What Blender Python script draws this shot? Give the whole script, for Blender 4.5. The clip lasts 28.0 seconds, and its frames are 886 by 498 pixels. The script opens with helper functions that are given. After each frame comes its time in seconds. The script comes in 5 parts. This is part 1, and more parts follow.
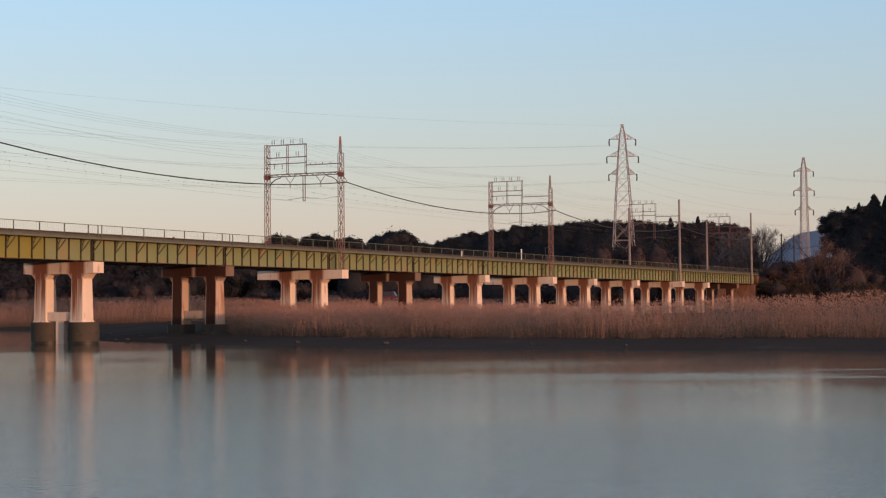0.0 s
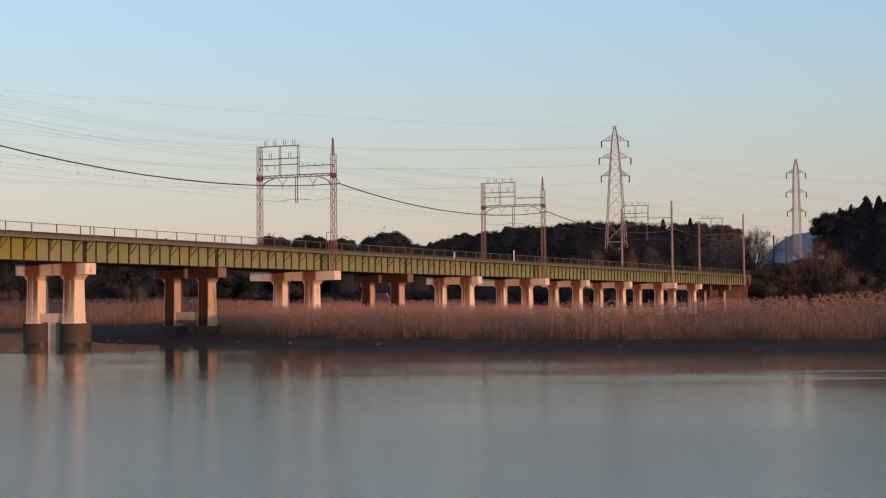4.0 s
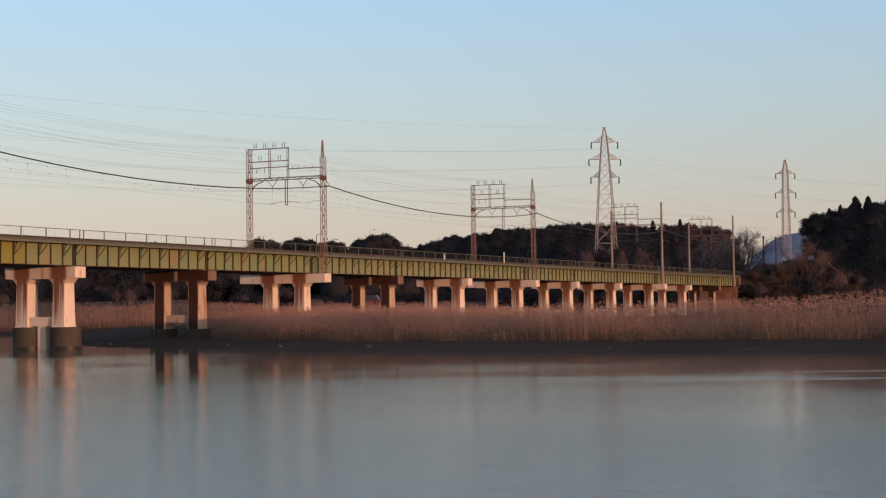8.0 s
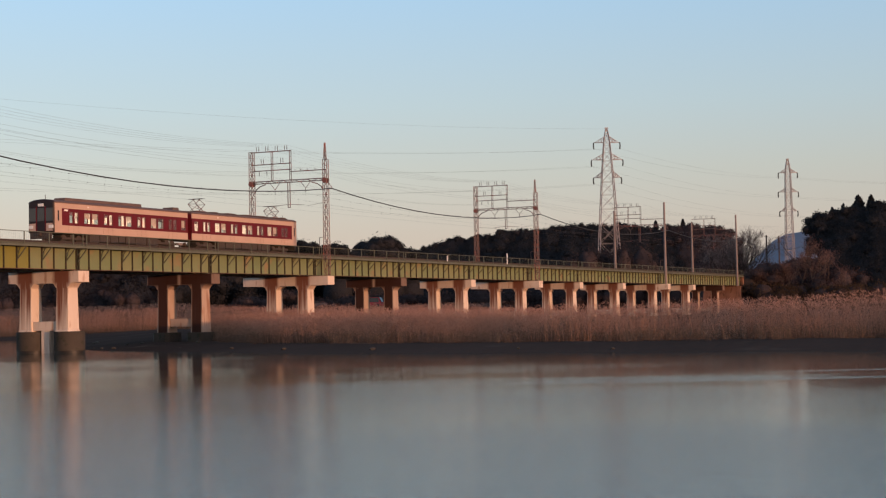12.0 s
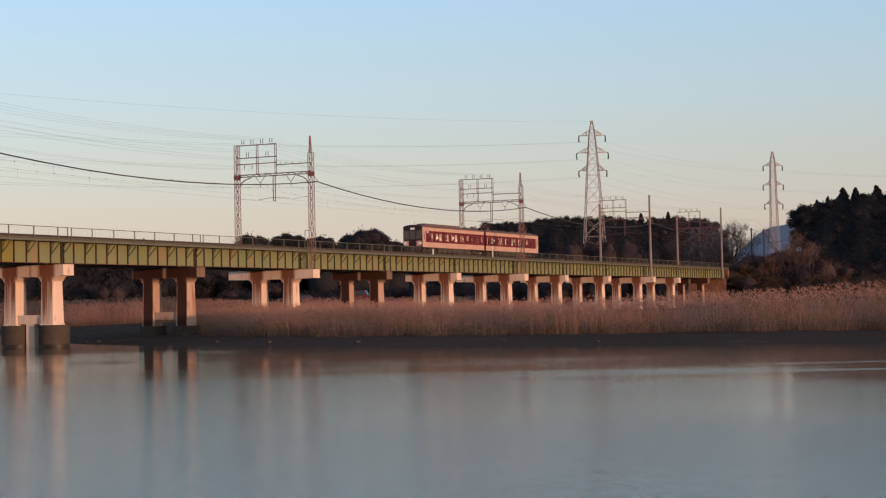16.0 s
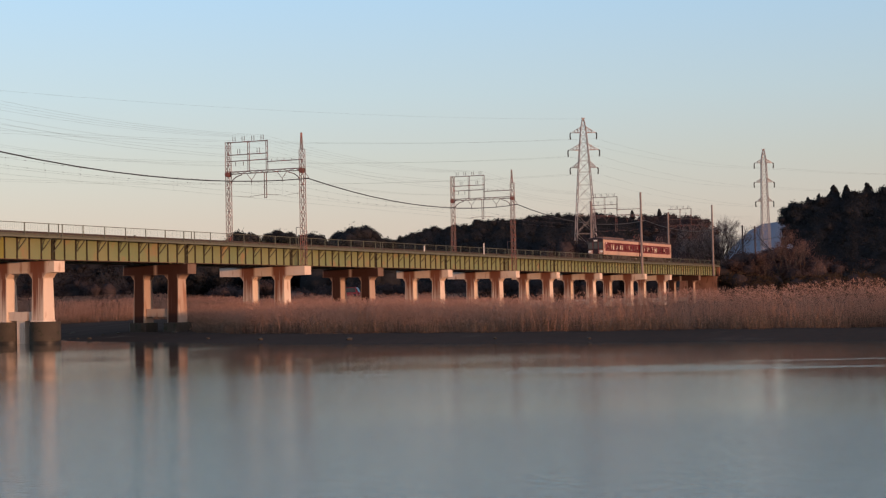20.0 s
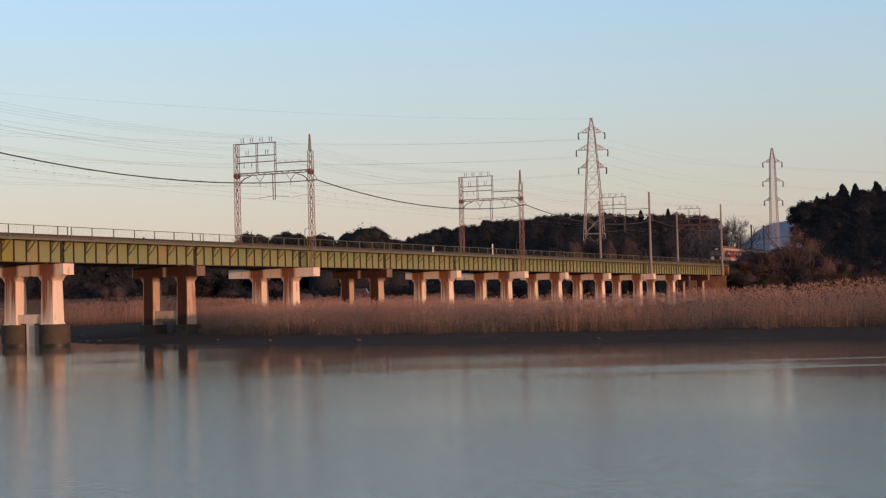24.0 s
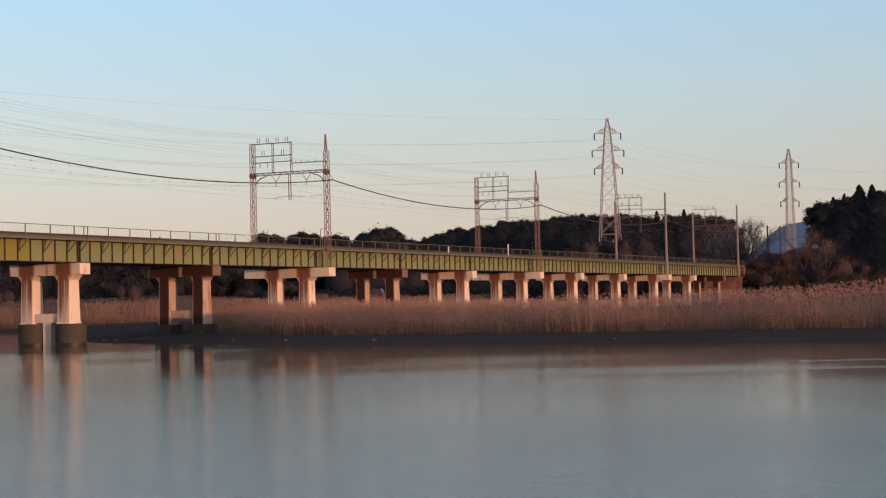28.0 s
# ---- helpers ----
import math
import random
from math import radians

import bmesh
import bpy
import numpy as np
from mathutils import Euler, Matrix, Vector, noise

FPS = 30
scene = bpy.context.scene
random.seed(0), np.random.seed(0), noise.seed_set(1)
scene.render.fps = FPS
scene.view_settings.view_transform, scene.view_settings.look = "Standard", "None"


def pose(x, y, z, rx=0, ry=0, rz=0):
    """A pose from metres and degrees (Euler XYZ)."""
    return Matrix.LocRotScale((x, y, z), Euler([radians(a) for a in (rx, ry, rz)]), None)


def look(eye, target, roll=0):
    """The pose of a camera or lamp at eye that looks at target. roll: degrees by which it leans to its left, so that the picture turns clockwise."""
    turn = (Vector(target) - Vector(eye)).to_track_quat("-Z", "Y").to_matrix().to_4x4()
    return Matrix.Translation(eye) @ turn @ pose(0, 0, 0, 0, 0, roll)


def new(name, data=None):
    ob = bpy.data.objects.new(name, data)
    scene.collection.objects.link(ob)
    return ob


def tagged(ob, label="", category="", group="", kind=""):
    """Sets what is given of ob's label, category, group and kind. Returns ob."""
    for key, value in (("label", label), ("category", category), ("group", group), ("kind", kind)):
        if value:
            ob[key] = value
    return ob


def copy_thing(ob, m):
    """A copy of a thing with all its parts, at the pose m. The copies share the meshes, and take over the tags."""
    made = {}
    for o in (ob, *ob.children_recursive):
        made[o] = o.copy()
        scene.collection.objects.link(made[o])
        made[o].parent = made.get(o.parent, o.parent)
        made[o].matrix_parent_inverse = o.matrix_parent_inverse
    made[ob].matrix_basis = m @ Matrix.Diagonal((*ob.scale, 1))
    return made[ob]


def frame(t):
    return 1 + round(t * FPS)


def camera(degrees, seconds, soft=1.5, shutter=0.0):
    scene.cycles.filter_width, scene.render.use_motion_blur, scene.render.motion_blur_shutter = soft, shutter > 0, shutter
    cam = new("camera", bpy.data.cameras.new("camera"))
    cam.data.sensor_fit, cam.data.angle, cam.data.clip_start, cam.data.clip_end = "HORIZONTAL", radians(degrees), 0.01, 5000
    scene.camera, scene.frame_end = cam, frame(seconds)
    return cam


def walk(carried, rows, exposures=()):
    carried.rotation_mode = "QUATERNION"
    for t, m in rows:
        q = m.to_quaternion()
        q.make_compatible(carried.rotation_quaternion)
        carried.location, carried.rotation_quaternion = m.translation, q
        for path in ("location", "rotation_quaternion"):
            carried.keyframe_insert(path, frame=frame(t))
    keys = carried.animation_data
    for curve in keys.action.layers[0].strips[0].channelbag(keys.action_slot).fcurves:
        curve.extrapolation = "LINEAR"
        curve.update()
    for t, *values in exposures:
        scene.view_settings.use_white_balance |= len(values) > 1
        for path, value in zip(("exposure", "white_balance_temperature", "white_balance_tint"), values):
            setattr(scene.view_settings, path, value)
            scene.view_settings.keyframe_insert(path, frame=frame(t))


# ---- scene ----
cam = camera(30.28, 28.0, soft=1.25)

# the hand-held camera stands on one spot of the bank and wanders a little: seconds, heading, tilt, lean
EYE = (-109.92, -87.04, 2.80)
AIM = [
    (0, 25.311, 2.022, -0.506), (0.5, 25.284, 2.052, -0.504), (1, 25.214, 2.074, -0.516),
    (1.5, 25.148, 2.125, -0.516), (2, 25.140, 2.180, -0.515), (2.5, 25.112, 2.179, -0.492),
    (3, 25.096, 2.113, -0.584), (3.5, 25.066, 2.050, -0.514), (5.5, 25.043, 2.179, -0.513),
    (6, 24.891, 2.232, -0.716), (6.5, 24.854, 2.294, -0.884), (7, 24.882, 2.273, -0.799),
    (7.5, 24.779, 2.219, -0.677), (8, 24.701, 2.136, -0.730), (8.5, 24.663, 2.031, -0.828),
    (9, 24.670, 1.998, -0.947), (9.5, 24.685, 1.997, -0.968), (10, 24.715, 2.033, -1.081),
    (10.5, 24.726, 2.076, -1.014), (11, 24.768, 2.151, -1.048), (11.5, 24.792, 2.218, -1.050),
    (12, 24.806, 2.193, -1.143), (12.5, 24.680, 2.119, -1.260), (14.5, 24.442, 1.973, -1.149),
    (15, 24.377, 1.996, -1.088), (15.5, 24.327, 1.965, -1.115), (16, 24.304, 1.942, -1.219),
    (16.5, 24.263, 1.938, -1.054), (17, 24.222, 1.930, -0.840), (17.5, 24.207, 1.948, -0.742),
    (18, 24.129, 1.919, -0.733), (18.5, 24.006, 1.866, -1.240), (19, 23.971, 1.776, -1.130),
    (19.5, 23.991, 1.776, -1.081), (20, 24.001, 1.829, -1.180), (20.5, 23.972, 1.854, -1.194),
    (21, 23.983, 1.851, -1.196), (21.5, 23.983, 1.843, -1.191), (23.5, 24.163, 1.850, -1.410),
    (24, 24.305, 1.863, -1.443), (24.5, 24.474, 1.936, -1.551), (25, 24.537, 1.954, -1.396),
    (25.5, 24.543, 1.941, -1.321), (26, 24.570, 1.911, -1.305), (26.5, 24.608, 1.898, -1.303),
    (27, 24.672, 1.894, -1.275), (27.5, 24.769, 1.879, -1.333), (28, 24.849, 1.886, -1.308),
]
walk(cam, [(t, pose(*EYE, 90 + p, 0, y - 90) @ pose(0, 0, 0, 0, 0, r)) for t, y, p, r in AIM], exposures=[(0, 0.0), (12.5, -0.03), (14.5, 0.05), (28, 0.05)])

# ---- light ----
SUN_ELEVATION, SUN_HEADING = 2.3, 69.0   # the low evening sun shines along this heading, slantwise on to the open side of the bridge
world = bpy.data.worlds.new("evening_sky")
scene.world = world
world.use_nodes = True
wn, wl = world.node_tree.nodes, world.node_tree.links
sky = wn.new("ShaderNodeTexSky")
sky.sky_type = "NISHITA"
sky.sun_disc = False
sky.sun_elevation = radians(SUN_ELEVATION)
sky.sun_rotation = radians(90 - (SUN_HEADING + 180))
sky.air_density, sky.dust_density, sky.ozone_density = 1.0, 1.2, 1.6
# the sky opposite the low sun: a rosy grey belt over the horizon, clear pale blue higher up
co = wn.new("ShaderNodeTexCoord")
sep = wn.new("ShaderNodeSeparateXYZ")
belt = wn.new("ShaderNodeValToRGB")
wl.new(co.outputs["Generated"], sep.inputs[0])
wl.new(sep.outputs[2], belt.inputs[0])
while len(belt.color_ramp.elements) < 7:
    belt.color_ramp.elements.new(0.5)
for e, (at, col) in zip(belt.color_ramp.elements, ((0.0, (0.69, 0.585, 0.53)), (0.045, (0.70, 0.62, 0.56)), (0.085, (0.645, 0.67, 0.65)), (0.125, (0.58, 0.71, 0.79)), (0.20, (0.46, 0.71, 0.98)), (0.42, (0.33, 0.50, 0.72)), (1.0, (0.21, 0.29, 0.44)))):
    e.position, e.color = at, (*col, 1)
lift = wn.new("ShaderNodeVectorMath")
lift.operation = "SCALE"
lift.inputs["Scale"].default_value = 0.34
blend = wn.new("ShaderNodeMix")
blend.data_type = "RGBA"
blend.inputs[0].default_value = 0.82
wl.new(sky.outputs[0], lift.inputs[0])
wl.new(lift.outputs[0], blend.inputs[6])
wl.new(belt.outputs[0], blend.inputs[7])
# the glow of the western sky round the sun
west = wn.new("ShaderNodeVectorMath")
west.operation = "DOT_PRODUCT"
west.inputs[1].default_value = (-math.cos(radians(SUN_HEADING)), -math.sin(radians(SUN_HEADING)), 0.05)
wl.new(co.outputs["Generated"], west.inputs[0])
near_sun = wn.new("ShaderNodeMapRange")
near_sun.interpolation_type = "SMOOTHSTEP"
near_sun.inputs[1].default_value, near_sun.inputs[2].default_value = 0.25, 1.0
wl.new(west.outputs["Value"], near_sun.inputs[0])
glow = wn.new("ShaderNodeMix")
glow.data_type, glow.blend_type = "RGBA", "ADD"
glow.inputs[7].default_value = (0.75, 0.42, 0.28, 1)
wl.new(near_sun.outputs[0], glow.inputs[0])
wl.new(blend.outputs[2], glow.inputs[6])
# the sky pales towards the east-north-east and dims away from it
side = wn.new("ShaderNodeVectorMath")
side.operation = "DOT_PRODUCT"
side.inputs[1].default_value = (0.42, -0.907, 0)
wl.new(co.outputs["Generated"], side.inputs[0])
dim = wn.new("ShaderNodeMapRange")
dim.inputs[1].default_value, dim.inputs[2].default_value = -0.30, 0.40
dim.inputs[3].default_value, dim.inputs[4].default_value = 1.05, 0.87
wl.new(side.outputs["Value"], dim.inputs[0])
shaded = wn.new("ShaderNodeVectorMath")
shaded.operation = "SCALE"
wl.new(glow.outputs[2], shaded.inputs[0])
wl.new(dim.outputs[0], shaded.inputs["Scale"])
wn["Background"].inputs[1].default_value = 1.0
wl.new(shaded.outputs[0], wn["Background"].inputs[0])
sun = new("sun", bpy.data.lights.new("sun", "SUN"))
sun.data.energy, sun.data.angle, sun.data.color = 3.8, radians(0.6), (1.0, 0.485, 0.275)
dx, dy = math.cos(radians(SUN_HEADING)), math.sin(radians(SUN_HEADING))
sun.matrix_world = look((0, 0, 60), (dx * 100, dy * 100, 60 - 100 * math.tan(radians(SUN_ELEVATION))))

# ---- materials ----
COLUMN_Y = (-1.90, 1.87)      # the two columns of a pier, across the track


def material(name, a, b, rough=0.8, metal=0.0, scale=1.0, fine=20.0, bump=0.2, c=None, c_at=0.62, stretch=(1, 1, 1), spread=0.0, space="Object", sheen=0.5, stain=None, stain_low=0.05, stain_cap=0.95, relief=0.03):
    """Two colours mixed by a broad and a fine noise, a third one in patches, and a fine relief."""
    m = bpy.data.materials.new(name)
    m.use_nodes = True
    n, l = m.node_tree.nodes, m.node_tree.links
    p = n["Principled BSDF"]
    p.inputs["Roughness"].default_value, p.inputs["Metallic"].default_value = rough, metal
    p.inputs["Specular IOR Level"].default_value = sheen
    co = n.new("ShaderNodeTexCoord")
    mp = n.new("ShaderNodeMapping")
    mp.inputs["Scale"].default_value = stretch
    l.new(co.outputs[space], mp.inputs[0])
    info = n.new("ShaderNodeObjectInfo")
    off = n.new("ShaderNodeVectorMath")
    off.operation = "MULTIPLY_ADD"
    off.inputs[1].default_value = (1, 1, 1)
    sc = n.new("ShaderNodeVectorMath")
    sc.operation = "SCALE"
    l.new(info.outputs["Location"], sc.inputs[0])
    sc.inputs["Scale"].default_value = 1.7
    l.new(mp.outputs[0], off.inputs[0])
    l.new(sc.outputs[0], off.inputs[2])
    n1, n2 = n.new("ShaderNodeTexNoise"), n.new("ShaderNodeTexNoise")
    for t, s, d in ((n1, scale, 5), (n2, fine, 4)):
        t.inputs["Scale"].default_value, t.inputs["Detail"].default_value = s, d
        l.new(off.outputs[0], t.inputs[0])
    mix = n.new("ShaderNodeMix")
    mix.data_type = "RGBA"
    mix.inputs[6].default_value, mix.inputs[7].default_value = (*a, 1), (*b, 1)
    add = n.new("ShaderNodeMath")
    add.operation = "MULTIPLY_ADD"
    add.inputs[1].default_value = 0.4
    l.new(n2.outputs[0], add.inputs[0])
    sub = n.new("ShaderNodeMapRange")
    sub.inputs[1].default_value, sub.inputs[2].default_value = 0.3, 0.7
    sub.inputs[3].default_value, sub.inputs[4].default_value = 0.0, 0.7
    l.new(n1.outputs[0], sub.inputs[0])
    l.new(sub.outputs[0], add.inputs[2])
    l.new(add.outputs[0], mix.inputs[0])
    col = mix.outputs[2]
    if c:
        n3 = n.new("ShaderNodeTexNoise")
        n3.inputs["Scale"].default_value, n3.inputs["Detail"].default_value = scale * 2.3, 7
        l.new(off.outputs[0], n3.inputs[0])
        r3 = n.new("ShaderNodeMapRange")
        r3.inputs[1].default_value, r3.inputs[2].default_value = c_at, c_at + 0.12
        l.new(n3.outputs[0], r3.inputs[0])
        m3 = n.new("ShaderNodeMix")
        m3.data_type = "RGBA"
        m3.inputs[7].default_value = (*c, 1)
        l.new(col, m3.inputs[6])
        l.new(r3.outputs[0], m3.inputs[0])
        col = m3.outputs[2]
    if spread:
        geo = n.new("ShaderNodeNewGeometry")
        hs = n.new("ShaderNodeHueSaturation")
        rr = n.new("ShaderNodeMapRange")
        rr.inputs[3].default_value, rr.inputs[4].default_value = 1 - spread, 1 + spread
        l.new(geo.outputs["Random Per Island"], rr.inputs[0])
        l.new(rr.outputs[0], hs.inputs["Value"])
        l.new(col, hs.inputs["Color"])
        col = hs.outputs[0]
    if stain:
        # streaks that run down from the girders' bearings over the columns
        sep = n.new("ShaderNodeSeparateXYZ")
        l.new(co.outputs["Object"], sep.inputs[0])
        high = n.new("ShaderNodeMapRange")
        high.inputs[1].default_value, high.inputs[2].default_value = 5.3, 5.9
        l.new(sep.outputs[2], high.inputs[0])
        total = None
        for c0 in COLUMN_Y:
            d = n.new("ShaderNodeMath")
            d.operation = "SUBTRACT"
            d.inputs[1].default_value = c0
            l.new(sep.outputs[1], d.inputs[0])
            ab = n.new("ShaderNodeMath")
            ab.operation = "ABSOLUTE"
            l.new(d.outputs[0], ab.inputs[0])
            band, wide, cap = n.new("ShaderNodeMapRange"), n.new("ShaderNodeMapRange"), n.new("ShaderNodeMath")
            band.inputs[1].default_value, band.inputs[2].default_value = 0.58, 0.46
            wide.inputs[1].default_value, wide.inputs[2].default_value = stain_cap, stain_cap - 0.3
            l.new(ab.outputs[0], band.inputs[0])
            l.new(ab.outputs[0], wide.inputs[0])
            cap.operation = "MULTIPLY"
            l.new(wide.outputs[0], cap.inputs[0])
            l.new(high.outputs[0], cap.inputs[1])
            for o in (band, cap):
                if total is None:
                    total = o.outputs[0]
                    continue
                mx = n.new("ShaderNodeMath")
                mx.operation = "MAXIMUM"
                l.new(total, mx.inputs[0])
                l.new(o.outputs[0], mx.inputs[1])
                total = mx.outputs[0]
        streak = n.new("ShaderNodeTexNoise")
        streak.inputs["Scale"].default_value, streak.inputs["Detail"].default_value = 5.0, 5
        smap = n.new("ShaderNodeMapping")
        smap.inputs["Scale"].default_value = (1, 1, 0.05)
        l.new(off.outputs[0], smap.inputs[0])
        l.new(smap.outputs[0], streak.inputs[0])
        down = n.new("ShaderNodeMapRange")
        down.inputs[1].default_value, down.inputs[2].default_value = 1.5, 6.6
        down.inputs[3].default_value, down.inputs[4].default_value = stain_low, 0.68
        l.new(sep.outputs[2], down.inputs[0])
        sm = n.new("ShaderNodeMath")
        sm.operation = "ADD"
        l.new(streak.outputs[0], sm.inputs[0])
        l.new(down.outputs[0], sm.inputs[1])
        sr = n.new("ShaderNodeMapRange")
        sr.inputs[1].default_value, sr.inputs[2].default_value = 0.66, 1.0
        sr.inputs[4].default_value = 0.97
        l.new(sm.outputs[0], sr.inputs[0])
        both = n.new("ShaderNodeMath")
        both.operation = "MULTIPLY"
        l.new(sr.outputs[0], both.inputs[0])
        l.new(total, both.inputs[1])
        m4 = n.new("ShaderNodeMix")
        m4.data_type = "RGBA"
        m4.inputs[7].default_value = (*stain, 1)
        l.new(col, m4.inputs[6])
        l.new(both.outputs[0], m4.inputs[0])
        col = m4.outputs[2]
    l.new(col, p.inputs["Base Color"])
    if bump:
        bp = n.new("ShaderNodeBump")
        bp.inputs["Strength"].default_value, bp.inputs["Distance"].default_value = bump, relief
        l.new(n2.outputs[0], bp.inputs["Height"])
        l.new(bp.outputs[0], p.inputs["Normal"])
    return m


def let_through(m, share):
    """Thin dry leaves: part of the light that falls on one side shows on the other."""
    n, l = m.node_tree.nodes, m.node_tree.links
    p = n["Principled BSDF"]
    tl, mx = n.new("ShaderNodeBsdfTranslucent"), n.new("ShaderNodeMixShader")
    l.new(p.inputs["Base Color"].links[0].from_socket, tl.inputs[0])
    mx.inputs[0].default_value = share
    l.new(p.outputs[0], mx.inputs[1])
    l.new(tl.outputs[0], mx.inputs[2])
    l.new(mx.outputs[0], n["Material Output"].inputs[0])


def leafy(name, a, b, spread=0.2):
    m = material(name, a, b, rough=0.9, scale=0.12, fine=1.5, bump=0, spread=spread, sheen=0.05)
    let_through(m, 0.5)
    return m


CONCRETE = material("weathered_concrete", (0.64, 0.55, 0.46), (0.54, 0.45, 0.37), 0.9, scale=0.9, fine=14, bump=0.3, c=(0.38, 0.26, 0.19), c_at=0.58, stretch=(1, 1, 0.25), sheen=0.2, stain=(0.165, 0.066, 0.042), stain_low=0.14)
RUSTY = material("rust_stained_concrete", (0.42, 0.32, 0.25), (0.33, 0.24, 0.185), 0.9, scale=0.8, fine=12, bump=0.3, c=(0.26, 0.15, 0.10), c_at=0.56, stretch=(1, 1, 0.2), sheen=0.2, stain=(0.031, 0.0105, 0.0072), stain_low=0.68, stain_cap=1.9)
ABUTMENT = material("rust_brown_abutment_concrete", (0.25, 0.13, 0.085), (0.15, 0.075, 0.052), 0.9, scale=0.8, fine=12, bump=0.3, c=(0.10, 0.05, 0.035), c_at=0.56, stretch=(1, 1, 0.2), sheen=0.2)
DARKSTONE = material("wet_dark_concrete", (0.060, 0.052, 0.042), (0.042, 0.036, 0.030), 0.8, scale=0.8, fine=9, bump=0.5, c=(0.03, 0.034, 0.022), c_at=0.55, sheen=0.2)
TIDEMARK = material("algae_black_tide_mark", (0.012, 0.012, 0.010), (0.020, 0.018, 0.014), 0.5, scale=1.5, fine=9, bump=0.5, sheen=0.3)
RUSTFLANGE = material("rusted_lower_flange", (0.115, 0.052, 0.034), (0.075, 0.040, 0.028), 0.8, scale=0.8, fine=9, bump=0.15, c=(0.06, 0.055, 0.038), c_at=0.6)
GIRDER = material("faded_green_yellow_paint", (0.122, 0.180, 0.090), (0.185, 0.192, 0.098), 0.7, scale=0.25, fine=6, bump=0.08, c=(0.215, 0.155, 0.085), c_at=0.58, sheen=0.25)
YELLOW = material("fresh_yellow_paint", (0.18, 0.165, 0.025), (0.15, 0.155, 0.038), 0.7, scale=0.6, fine=6, bump=0.05)
FLANGE = material("grimy_green_paint", (0.085, 0.088, 0.052), (0.06, 0.056, 0.038), 0.7, scale=0.8, fine=9, bump=0.15, c=(0.08, 0.04, 0.025), c_at=0.58)
# stiffeners: their shadow lines are put into the dark colour; rust in patches
RIB = material("sooty_stiffener_paint", (0.048, 0.044, 0.028), (0.034, 0.030, 0.022), 0.75, scale=0.8, fine=9, bump=0.1, c=(0.07, 0.035, 0.022), c_at=0.6)
RAILGREY = material("grey_green_railing_paint", (0.115, 0.122, 0.082), (0.085, 0.090, 0.062), 0.6, scale=1, fine=12, bump=0.05)
STEEL = material("galvanised_rusting_steel", (0.135, 0.11, 0.105), (0.115, 0.07, 0.062), 0.6, 0.2, scale=1.2, fine=10, bump=0.1, c=(0.23, 0.075, 0.055), c_at=0.50)
MASTGREY = material("grey_mast_concrete", (0.24, 0.20, 0.185), (0.19, 0.155, 0.145), 0.85, scale=1.0, fine=9, bump=0.15, sheen=0.2)
RUSTRED = material("red_rusted_plate", (0.20, 0.075, 0.06), (0.14, 0.055, 0.045), 0.8, scale=2, fine=10, bump=0.1)
PYLON = material("pylon_galvanised_steel", (0.36, 0.33, 0.32), (0.26, 0.22, 0.21), 0.6, 0.2, scale=0.5, fine=5, bump=0.05)
WIRE = material("dull_copper_wire", (0.12, 0.11, 0.11), (0.09, 0.08, 0.08), 0.6, 0.3, bump=0)
CABLE = material("black_cable_sheath", (0.02, 0.02, 0.022), (0.03, 0.03, 0.03), 0.6, bump=0)
CERAMIC = material("brown_glazed_ceramic", (0.10, 0.07, 0.06), (0.07, 0.05, 0.045), 0.3, bump=0)
RAILSTEEL = material("rusty_rail_steel", (0.075, 0.05, 0.038), (0.055, 0.038, 0.03), 0.6, 0.3, bump=0.1)
TIMBER = material("dark_sleeper_timber", (0.06, 0.045, 0.035), (0.04, 0.03, 0.025), 0.9, bump=0.3)
CREAM = material("cream_train_paint", (0.46, 0.33, 0.265), (0.41, 0.29, 0.23), 0.5, scale=0.6, fine=8, bump=0.02, sheen=0.15)
MAROON = material("maroon_train_paint", (0.115, 0.011, 0.017), (0.095, 0.010, 0.015), 0.5, scale=0.6, fine=8, bump=0.02, sheen=0.15)
ROOFGREY = material("grey_train_roof", (0.14, 0.098, 0.09), (0.10, 0.072, 0.067), 0.8, scale=1, fine=9, bump=0.1, sheen=0.2)
UNDER = material("sooty_underframe", (0.05, 0.035, 0.028), (0.035, 0.026, 0.022), 0.8, scale=2, fine=9, bump=0.2)
BLACK = material("black_rubber", (0.015, 0.015, 0.016), (0.02, 0.02, 0.02), 0.7, bump=0)
WHITE = material("white_paint", (0.75, 0.74, 0.70), (0.66, 0.64, 0.6), 0.5, bump=0.03)
SEAT = material("pale_curtain_cloth", (0.55, 0.46, 0.40), (0.48, 0.40, 0.35), 0.9, bump=0.1)
REDPAINT = material("red_car_paint", (0.35, 0.02, 0.03), (0.3, 0.02, 0.03), 0.3, bump=0)
GROUND = material("mud_and_grass", (0.066, 0.052, 0.046), (0.044, 0.035, 0.031), 0.9, scale=0.06, fine=1.2, bump=0.7, c=(0.082, 0.067, 0.058), sheen=0.0, relief=0.12)
REEDM = material("dry_reed_stems", (0.50, 0.285, 0.20), (0.38, 0.22, 0.155), 0.9, scale=0.15, fine=2.0, bump=0, c=(0.22, 0.15, 0.10), c_at=0.58, spread=0.2, sheen=0.1)
# low reeds: mud and the shade inside the bed, both put into the colour
MUDDY_SHADED = material("mud_soiled_reed_stems", (0.22, 0.155, 0.112), (0.16, 0.115, 0.085), 0.95, scale=0.15, fine=2.0, bump=0, spread=0.25, sheen=0.1)
PLUME = material("reed_plumes", (0.52, 0.29, 0.21), (0.40, 0.22, 0.16), 0.95, scale=0.2, fine=2.0, bump=0, spread=0.3, sheen=0.1)


